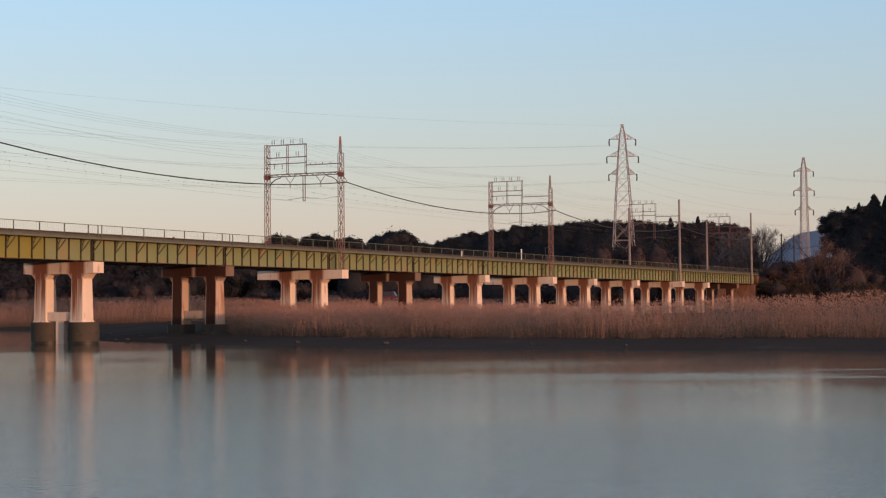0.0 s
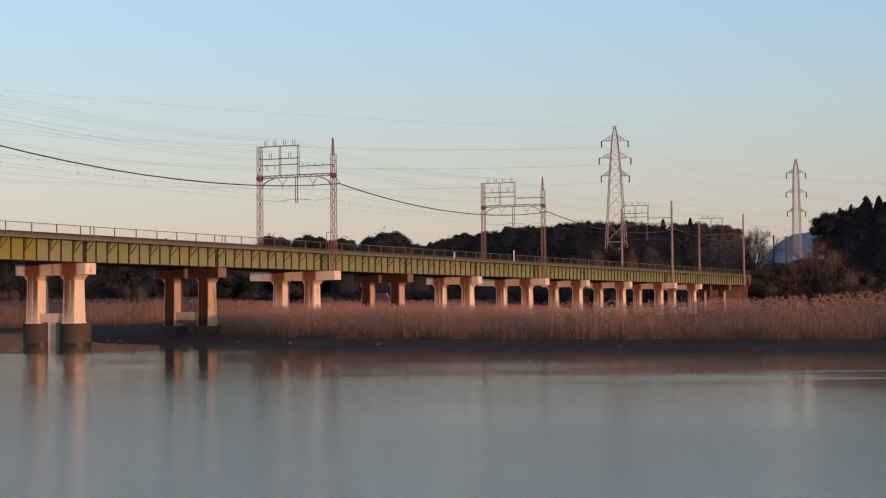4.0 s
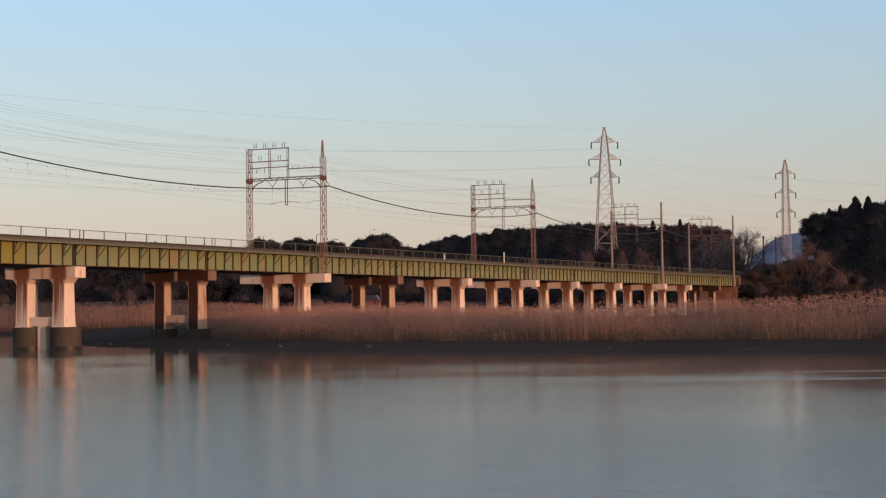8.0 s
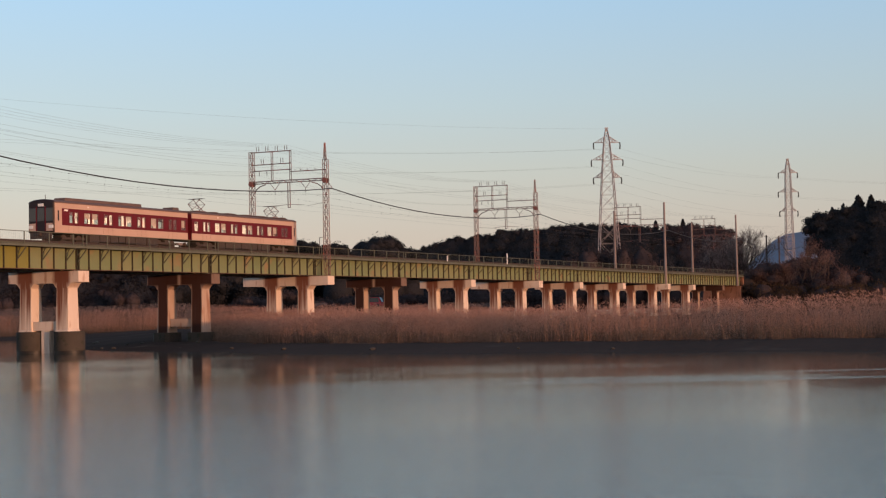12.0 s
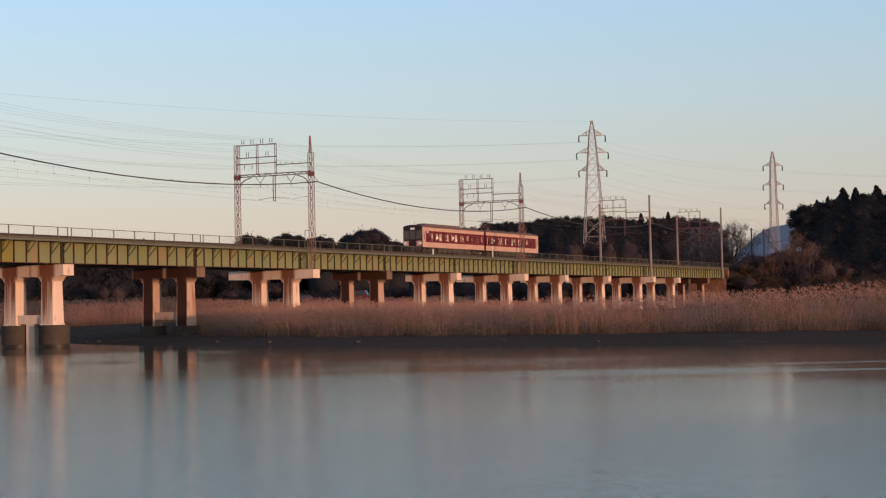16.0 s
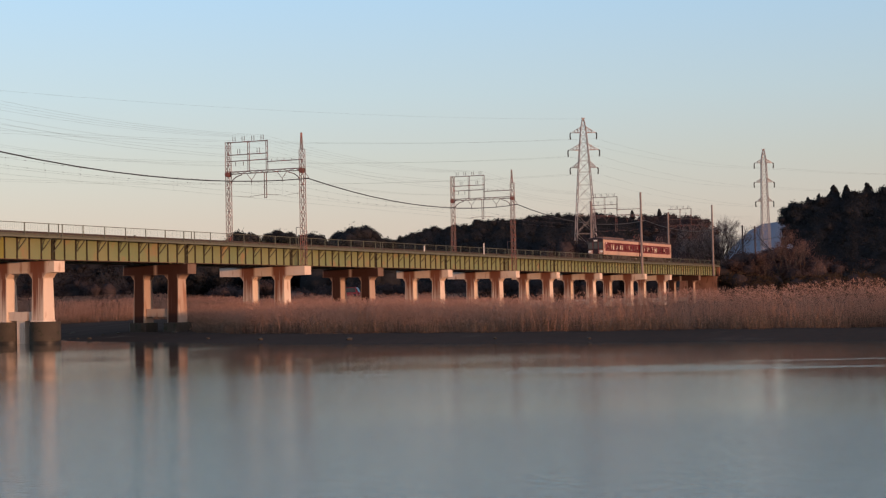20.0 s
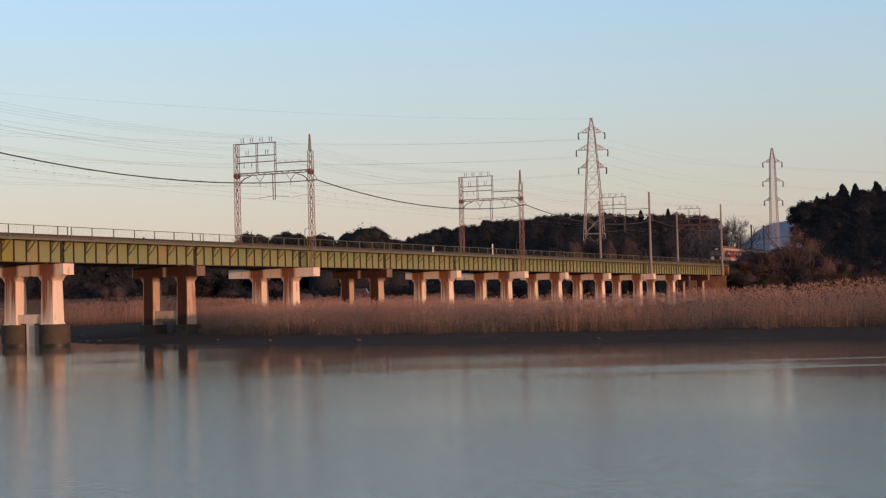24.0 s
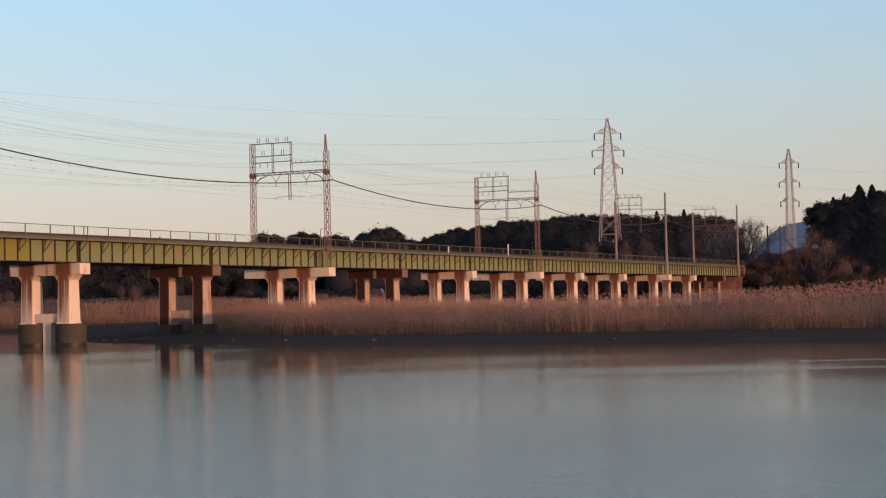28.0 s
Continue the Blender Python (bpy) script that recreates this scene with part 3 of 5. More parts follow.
def girder_span(length, panels):
    g = thing("girder_span", "steel plate girder span in faded green-yellow paint", "bridge girder", None, "girder spans of the bridge")
    gap = 0.15
    for ty in (TRACK_NEAR, TRACK_FAR):
        for w in (-1.15, 1.15):
            y = ty + w
            part("web", boxed(gap, length - gap, y - 0.012, y + 0.012, Z_BOTTOM + 0.045, Z_WEB - 0.03), GIRDER, g)
            part("bottom_flange", boxed(gap, length - gap, y - 0.17, y + 0.17, Z_BOTTOM, Z_BOTTOM + 0.042), RUSTFLANGE, g, "rust-red lower flange")
            part("top_flange", boxed(gap, length - gap, y - 0.17, y + 0.17, Z_WEB - 0.03, Z_WEB + 0.012), FLANGE, g)
    rib = None
    step = length / panels
    for i in range(panels + 1):
        x = min(max(i * step, gap + 0.02), length - gap - 0.02)
        m = pose(x, WEB_Y, 0)
        if rib:
            again(rib, m)
        else:
            rib = part("stiffener", boxed(-0.018, 0.018, -0.165, -0.013, Z_BOTTOM + 0.043, Z_WEB - 0.032), RIB, g, "dark web stiffener with its shadow line put into the paint", at=m)
    br = None
    for i in range(0, panels + 1, 2):
        m = pose(min(i * step + 0.12, length - 0.2), 0, 0)
        if br:
            again(br, m)
        else:
            bm = bmesh.new()
            bar(bm, (0, WEB_Y - 0.03, 7.55), (0, -3.48, Z_WEB - 0.52), 0.08, 0.08)
            bar(bm, (0, -3.48, Z_WEB - 0.52), (0, -3.88, Z_WEB - 0.06), 0.08, 0.08)
            bar(bm, (0, WEB_Y - 0.03, 8.05), (0, -3.36, Z_WEB - 0.06), 0.05, 0.05)
            bar(bm, (0, WEB_Y - 0.03, Z_WEB - 0.08), (0, -3.90, Z_WEB - 0.08), 0.07, 0.07)
            br = part("bracket", bm, RAILGREY, g, "sloping walkway bracket", at=m)
    bm = bmesh.new()
    for i in range(5):
        x0 = 2 + i * (length - 4) / 4
        bar(bm, (x0, TRACK_NEAR - 1.1, 7.0), (x0, TRACK_FAR + 1.1, 7.0), 0.1, 0.1)
        bar(bm, (x0, TRACK_NEAR + 1.1, 8.4), (x0, TRACK_FAR - 1.1, 8.4), 0.1, 0.1)
    part("cross_bracing", bm, FLANGE, g)
    return g


def walkway_span(length, panels):
    w = thing("walkway", "narrow grimy green steel walkway beside the track", "walkway", None, "walkway lengths")
    part("deck", boxed(0.02, length - 0.02, -3.78, -3.0, Z_WEB - 0.02, Z_WEB + 0.03), FLANGE, w)
    part("edge_beam", boxed(0.02, length - 0.02, -3.86, -3.785, Z_WEB - 0.05, Z_WEB + 0.12, bevel=0.01), RAILGREY, w)
    part("cable_trough", boxed(0.03, length - 0.03, -3.60, -3.25, Z_WEB + 0.032, Z_WEB + 0.30, bevel=0.015), FLANGE, w, "grey-brown cable trough")
    r = thing("railing", "thin grey-green steel railing along the walkway", "railing", None, "railing lengths")
    top = Z_WEB + 1.12
    part("top_rail", barred((0.05, -3.75, top), (length - 0.05, -3.75, top), 0.06, 0.06, sides=6), RAILGREY, r)
    part("low_rail", barred((0.05, -3.75, Z_WEB + 0.16), (length - 0.05, -3.75, Z_WEB + 0.16), 0.03, 0.03, sides=6), RAILGREY, r)
    bm = bmesh.new()
    for i in range(1, int(length / 0.22)):
        bar(bm, (i * 0.22, -3.75, Z_WEB + 0.17), (i * 0.22, -3.75, top - 0.02), 0.006)
    tagged(part("wire_infill", bm, RAILGREY, r, "fine vertical wire infill"), kind="stuff")
    post = None
    step = length / panels
    for x in [0.25] + [i * step for i in range(2, panels, 2)] + [length - 0.25]:
        m = pose(x, -3.75, 0)
        if post:
            again(post, m)
        else:
            post = part("post", boxed(-0.035, 0.035, -0.03, 0.03, Z_WEB + 0.031, top - 0.025), RAILGREY, r, at=m)
    return w, r


def deck_span(length):
    d = thing("track_deck", "open timber-sleepered double track deck", "railway track", None, "track lengths")
    for ty in (TRACK_NEAR, TRACK_FAR):
        for s in (-0.72, 0.72):
            part("rail", prism(bmesh.new(), [(ty + s + a, Z_RAIL - 0.16 + b) for a, b in ((-0.06, 0), (0.06, 0), (0.06, 0.02), (0.01, 0.04), (0.01, 0.11), (0.035, 0.12), (0.035, 0.158), (-0.035, 0.158), (-0.035, 0.12), (-0.01, 0.11), (-0.01, 0.04), (-0.06, 0.02))], 0, 0, length), RAILSTEEL, d)
        bm = bmesh.new()
        for i in range(int(length / 0.6)):
            box(bm, i * 0.6 + 0.2, i * 0.6 + 0.42, ty - 1.2, ty + 1.2, Z_WEB + 0.014, Z_RAIL - 0.161)
        tagged(part("sleepers", bm, TIMBER, d), kind="stuff")
    return d


first = (girder_span(SPAN, PANELS), *walkway_span(SPAN, PANELS), deck_span(SPAN))
for k in range(-10, 10):
    if k:
        for o in first:
            copy_thing(o, pose(k * SPAN, 0, 0))
last = BRIDGE_END - 10 * SPAN
for o in (girder_span(last, 9), *walkway_span(last, 9), deck_span(last)):
    o.matrix_basis = pose(10 * SPAN, 0, 0)
long_rail = deck_span(220)
long_rail.matrix_basis = pose(BRIDGE_END, 0, 0)
tagged(long_rail, "double track on the embankment beyond the bridge")

# ---- overhead line ----
MAST_NEAR, MAST_FAR, Z_BEAM = -4.17, 4.82, 16.84
GANTRY_X = (-79.0, -19.3, 40.41, 100.1, 159.8, 207.3)


def lattice(bm, x, y, z0, z1, w0, w1, pitch, t=0.05, brace=0.032):
    """A square lattice mast."""
    n = max(2, round((z1 - z0) / pitch))
    def c(i, k):
        w = (w0 + (w1 - w0) * i / n) / 2
        return Vector((x + (w if k in (1, 2) else -w), y + (w if k > 1 else -w), z0 + (z1 - z0) * i / n))
    for k in range(4):
        bar(bm, c(0, k), c(n, k), t, t)
    for i in range(n):
        for k in range(4):
            a, b = (k, (k + 1) % 4) if i % 2 else ((k + 1) % 4, k)
            bar(bm, c(i, a), c(i + 1, b), brace, brace)
            bar(bm, c(i + 1, k), c(i + 1, (k + 1) % 4), brace, brace)
    return bm


def insulator(bm, x, y, z, h, r=0.06):
    """Up (h > 0) or down: a stem with sheds."""
    bar(bm, (x, y, z), (x, y, z + h), r * 0.9, sides=6)
    for i in range(3):
        zz = z + h * (0.3 + 0.25 * i)
        bar(bm, (x, y, zz), (x, y, zz + 0.06 * (1 if h > 0 else -1)), r * 2, sides=8, taper=0.6)
    return bm


UP_INS = [(4.06, 20.22), (2.92, 20.22), (1.74, 20.22), (0.60, 20.22), (3.50, 18.88), (1.10, 18.88)]


def gantry(poles=False):
    """poles: plain round concrete masts in place of the lattice ones."""
    g = thing("line_gantry", "steel gantry on round grey concrete masts" if poles else "rust-streaked lattice steel gantry carrying the overhead line", "gantry", None, "gantries of the overhead line")
    zf, zn = 20.24, 20.76
    if poles:
        for y, z in ((MAST_NEAR, zn), (MAST_FAR, zf - 0.6)):
            part("mast", barred((0, y, 6.70), (0, y, z), 0.46, sides=12, taper=0.72), MASTGREY, g, "round grey concrete mast")
    else:
        part("mast", lattice(bmesh.new(), 0, MAST_NEAR, 6.70, zn - 1.75, 0.50, 0.46, 0.62), STEEL, g)
        part("spire", lattice(bmesh.new(), 0, MAST_NEAR + 0.05, zn - 1.75, zn, 0.24, 0.10, 0.35, 0.045, 0.03), STEEL, g)
        part("mast", lattice(bmesh.new(), 0, MAST_FAR, 6.70, zf, 0.50, 0.44, 0.62), STEEL, g)
    bm = bmesh.new()
    n = 12
    y0, y1 = MAST_NEAR + 0.2, MAST_FAR - 0.2
    for xx in (-0.16, 0.16):
        for zz in (-0.02, 0.22):
            bar(bm, (xx, y0, Z_BEAM + zz), (xx, y1, Z_BEAM + zz), 0.06, 0.06)
        for i in range(n):
            a, b = y0 + (y1 - y0) * i / n, y0 + (y1 - y0) * (i + 1) / n
            bar(bm, (xx, a, Z_BEAM - 0.02 + 0.24 * (i % 2)), (xx, b, Z_BEAM - 0.02 + 0.24 * ((i + 1) % 2)), 0.035, 0.035)
    part("beam", bm, STEEL, g)
    for y, s in ((MAST_NEAR, 1), (MAST_FAR, -1)):
        for gx in () if poles else (-0.29, 0.29):
            part("gusset", drum(bmesh.new(), 0, 0, -0.03, 0.03, 0.27, 0.27, 20), RUSTRED, g, "round red rusted gusset plate", at=pose(gx, y, Z_BEAM - 0.02, 0, 90, 0))
        bm = bmesh.new()
        pts = [(y + s * 0.3, Z_BEAM - 1.05), (y + s * 0.55, Z_BEAM - 0.62), (y + s * 1.0, Z_BEAM - 0.32), (y + s * 1.7, Z_BEAM - 0.12)]
        for a, b in zip(pts, pts[1:]):
            bar(bm, (0, *a), (0, *b), 0.09, 0.09)
        part("knee_brace", bm, STEEL, g)
    # feeder frame over the far track
    for y, z1 in ((2.30, 20.2), (0.06, 20.2)):
        bm = bmesh.new()
        for e in (-0.10, 0.10):
            bar(bm, (0, y + e, Z_BEAM + 0.2), (0, y + e, z1), 0.055, 0.055)
        for i in range(6):
            z = Z_BEAM + 0.3 + i * 0.6
            bar(bm, (0, y - 0.1, z), (0, y + 0.1, z), 0.03, 0.03)
        part("frame_post", bm, STEEL, g)
    for z in (20.2, 18.86, 18.2):
        part("cross_arm", barred((0, -0.05, z), (0, MAST_FAR, z), 0.09, 0.09), STEEL, g)
    part("cross_arm", barred((0, MAST_NEAR, 17.95), (0, 0.06, 17.95), 0.09, 0.09), STEEL, g)
    for y, z in UP_INS:
        for e in (-0.14, 0.14):
            part("insulator", insulator(bmesh.new(), 0, y + e, z + 0.03, 0.55), CERAMIC, g)
    for y in (3.9, 2.95):
        part("insulator", insulator(bmesh.new(), 0, y, 18.16, -0.5), CERAMIC, g)
    for y in (-0.5, -1.15, -2.0, -2.9):
        part("insulator", insulator(bmesh.new(), 0, y, 17.99, 0.16, 0.045), CERAMIC, g)
    bm = bmesh.new()
    for e in (-0.13, 0.13):
        bar(bm, (0, 0.28 + e, 14.15), (0, 0.28 + e, Z_BEAM), 0.07, 0.07)
    bar(bm, (0, 0.12, 14.15), (0, 0.44, 14.15), 0.07, 0.07)
    part("drop_post", bm, STEEL, g)
    for ty in (TRACK_FAR, TRACK_NEAR):
        bm = bmesh.new()
        bar(bm, (0, ty - 0.6, Z_BEAM - 0.02), (0, ty, Z_BEAM - 0.75), 0.045, 0.045)
        bar(bm, (0, ty + 0.6, Z_BEAM - 0.02), (0, ty, Z_BEAM - 0.75), 0.045, 0.045)
        part("wire_hanger", bm, STEEL, g)
        part("insulator", insulator(bmesh.new(), 0, ty, Z_BEAM - 0.7, -0.45), CERAMIC, g)
        side = MAST_FAR - 0.3 if ty > 0 else MAST_NEAR + 0.3
        bm = bmesh.new()
        bar(bm, (0, 0.28, 14.5), (0, ty + 0.2, 14.35), 0.04, 0.04)
        bar(bm, (0, side, 14.5), (0, ty - 0.2, 14.25), 0.025, 0.025)
        part("steady_arm", bm, STEEL, g)
    bm = bmesh.new()
    bar(bm, (0, MAST_NEAR - 0.2, 15.97), (0, MAST_NEAR - 0.75, 15.97), 0.06, 0.06)
    bar(bm, (0, MAST_NEAR - 0.2, 16.75), (0, MAST_NEAR - 0.75, 16.0), 0.045, 0.045)
    part("cable_bracket", bm, STEEL, g)
    bm = bmesh.new()
    for a, b in (((9.75), (9.75)), ((10.85), (10.85))):
        bar(bm, (0, MAST_NEAR + 0.25, a), (0, MAST_NEAR + 0.85, b), 0.05, 0.05)
    bar(bm, (0, MAST_NEAR + 0.85, 9.75), (0, MAST_NEAR + 0.85, 10.85), 0.05, 0.05)
    part("step_cage", bm, STEEL, g)
    return g



def repainted_panels():
    """The freshly painted yellow stretch on the web of the river span."""
    g = thing("repainted_panel", "bright yellow freshly painted stretch of girder web", "bridge girder", pose(-SPAN, 0, 0))
    step = SPAN / PANELS
    for i in range(3, 9):
        part("plate", boxed(i * step + 0.03, (i + 1) * step - 0.03, WEB_Y - 0.019, WEB_Y - 0.0125, Z_BOTTOM + 0.06, Z_WEB - 0.05), YELLOW, g)


repainted_panels()
g0 = gantry()
g0.matrix_basis = pose(GANTRY_X[0], 0, 0)
for x in GANTRY_X[1:4]:
    copy_thing(g0, pose(x, 0, 0))
g1 = gantry(True)
g1.matrix_basis = pose(GANTRY_X[4], 0, 0)
copy_thing(g1, pose(GANTRY_X[5], 0, 0))


def overhead_lines():
    xs = (*GANTRY_X, 262.0, 320.0)
    def run(y, z, sag, off=0.0):
        pts = []
        for a, b in zip(xs, xs[1:]):
            s = sag * ((b - a) / 60) ** 2
            pts += sagging((a, y, z), (b, y, z), s, 12)[:-1]
        return pts + [Vector((xs[-1], y, z))]
    wire("aerial_cable", run(MAST_NEAR - 0.72, 15.92, 1.58), 0.055, CABLE, "thick black sagging cable along the gantries", "cable", sides=6)
    for y, z in UP_INS:
        wire("feeder_wire", run(y - 0.14, z + 0.6, 1.0), 0.0055, WIRE, "thin grey feeder wire on the gantry insulators", "wire")
    for y in (3.9, 2.95):
        wire("feeder_wire", run(y, 17.66, 1.0), 0.005, WIRE, "thin grey feeder wire hung below a cross arm", "wire")
    for y in (-1.15, -2.9):
        wire("signal_wire", run(y, 18.17, 0.9), 0.006, WIRE, "thin grey wire on small insulators", "wire")
    for ty in (TRACK_FAR, TRACK_NEAR):
        c = thing("catenary", "overhead contact wire hung from a messenger wire", "catenary", None, "catenaries over the tracks")
        mess = run(ty, 15.6, 0.75)
        wire("messenger_wire", mess, 0.0055, WIRE, "", "", c)
        wire("contact_wire", [Vector((xs[0], ty, 14.2)), Vector((xs[-1], ty, 14.2))], 0.0055, WIRE, "", "", c)
        bm = bmesh.new()
        for p in mess[::1]:
            bar(bm, (p.x, ty, 14.2), (p.x, ty, p.z), 0.004, 0.004)
        tagged(part("droppers", bm, WIRE, c), kind="stuff")
        bm = bmesh.new()
        for a, b in zip(mess, mess[1:]):
            for p in (a, a.lerp(b, 0.5)):
                box(bm, p.x - 0.04, p.x + 0.04, ty - 0.02, ty + 0.02, p.z - 0.035, p.z + 0.025)
        tagged(part("clamps", bm, UNDER, c, "small dark wire clamps"), kind="stuff")


overhead_lines()

# ---- pylons ----


def pylon(at, h, taper, arms, arm_len, leg, label):
    """taper: heights and widths of the body, from its foot to its top."""
    p = thing("power_pylon", label, "pylon", at)
    hs, ws = zip(*taper)

    def width(z):
        return float(np.interp(z, hs, ws))

    def c(z, k):
        w = width(z) / 2
        return Vector((w if k in (1, 2) else -w, w if k > 1 else -w, z))
    zs = [0.0]
    while zs[-1] < h - 0.6:
        zs.append(min(zs[-1] + max(1.3, width(zs[-1]) * 0.95), h))
    for k in range(4):
        part("leg", tube(bmesh.new(), [c(a, k) for a in zs], leg), PYLON, p)
    bm = bmesh.new()
    for a, b in zip(zs, zs[1:]):
        for k in range(4):
            bar(bm, c(a, k), c(b, (k + 1) % 4), leg * 0.48, leg * 0.48)
            bar(bm, c(a, (k + 1) % 4), c(b, k), leg * 0.48, leg * 0.48)
            bar(bm, c(b, k), c(b, (k + 1) % 4), leg * 0.48, leg * 0.48)
    part("bracing", bm, PYLON, p)
    for z, f in arms:
        for s in (-1, 1):
            bm = bmesh.new()
            tip = Vector((0, s * arm_len * f, z))
            up = z + arm_len * 0.40
            for k in ((2, 3) if s > 0 else (0, 1)):
                foot, head = c(z, k), c(up, k)
                bar(bm, foot, tip, leg * 0.85, leg * 0.85)
                bar(bm, head, tip + Vector((0, -s * 0.25, 0.12)), leg * 0.6, leg * 0.6)
                for u in (0.3, 0.6):
                    bar(bm, foot.lerp(tip, u), head.lerp(tip, u), leg * 0.4, leg * 0.4)
                    bar(bm, foot.lerp(tip, u), head.lerp(tip, u - 0.28), leg * 0.4, leg * 0.4)
            part("cross_arm", bm, PYLON, p)
            bm = tube(bmesh.new(), [tip, tip + Vector((0, s * 0.16, -0.2)), tip + Vector((0, s * 0.2, -0.7)), tip + Vector((0, s * 0.12, -1.5))], 0.26)
            part("insulator_string", bm, BLACK, p, "black drooping insulator string")
    part("peak", boxed(-0.12, 0.12, -0.42, 0.42, h, h + 0.18), PYLON, p)
    return p


PYLON_A, PYLON_B = (240, 33.5, 2.0), (329, 13.0, 6.0)
ARMS_A = [(38.2, 0.83), (34.3, 1.0), (30.3, 0.88)]
ARMS_B = [(32.4, 0.9), (27.2, 0.95), (22.0, 0.85)]
pylon(pose(*PYLON_A, 0, 0, 26), 41.4, ((0, 6.0), (20, 3.8), (30, 2.6), (38.2, 1.35), (39.6, 1.0), (41.4, 0.3)), ARMS_A, 3.4, 0.13, "tall grey lattice power pylon with six cross arms")
pylon(pose(*PYLON_B, 0, 0, 26), 36.0, ((0, 2.6), (22, 1.7), (32.4, 1.35), (34.6, 0.9), (36.0, 0.3)), ARMS_B, 2.7, 0.13, "smaller grey lattice power pylon behind the trees")


def pylon_wires():
    def tips(base, arms, arm_len, turn):
        a = radians(turn)
        return [Vector((base[0] - math.sin(a) * s * arm_len * f, base[1] + math.cos(a) * s * arm_len * f, base[2] + z - 1.4)) for z, f in arms for s in (-1, 1)]
    ta, tb = tips(PYLON_A, ARMS_A, 3.5, 26), tips(PYLON_B, ARMS_B, 2.9, 26)
    left = tips((-60, 150, 2), ARMS_A, 3.5, 20)
    right = tips((470, -90, 12), ARMS_B, 2.9, 40)
    for a, b, c, d in zip(left, ta, tb, right):
        wire("power_line", sagging(a, b, 7.0, 24) + sagging(b, c, 1.6, 10)[1:] + sagging(c, d, 3.0, 10)[1:], 0.009, WIRE, "thin sagging power line between pylons", "wire")
    wire("power_line", sagging((-60, 150, 46), (PYLON_A[0], PYLON_A[1], 43.3), 6.0, 24), 0.008, WIRE, "thin earth wire to the pylon's peak", "wire")


pylon_wires()

# ---- train ----
CAR_L, CAR_W, CAR_PITCH = 20.0, 2.74, 20.72
SILL, BAND0, BAND1, EAVE = 0.98, 1.62, 3.06, 3.52     # heights over the rail: skirt, maroon band, eave
DOORS = (2.55, 7.55, 12.55, 17.45)


def openings():
    """Window and door-window openings along a car's side: centre, width, door or not."""
    out = []
    for d in DOORS:
        out += [(d - 0.36, 0.48, True), (d + 0.36, 0.48, True)]
    for a, b in zip(DOORS, DOORS[1:]):
        c = (a + b) / 2
        out += [(c - 0.55, 0.9, False), (c + 0.55, 0.9, False)]
    out.append((0.75, 0.7, False))
    return sorted(out)


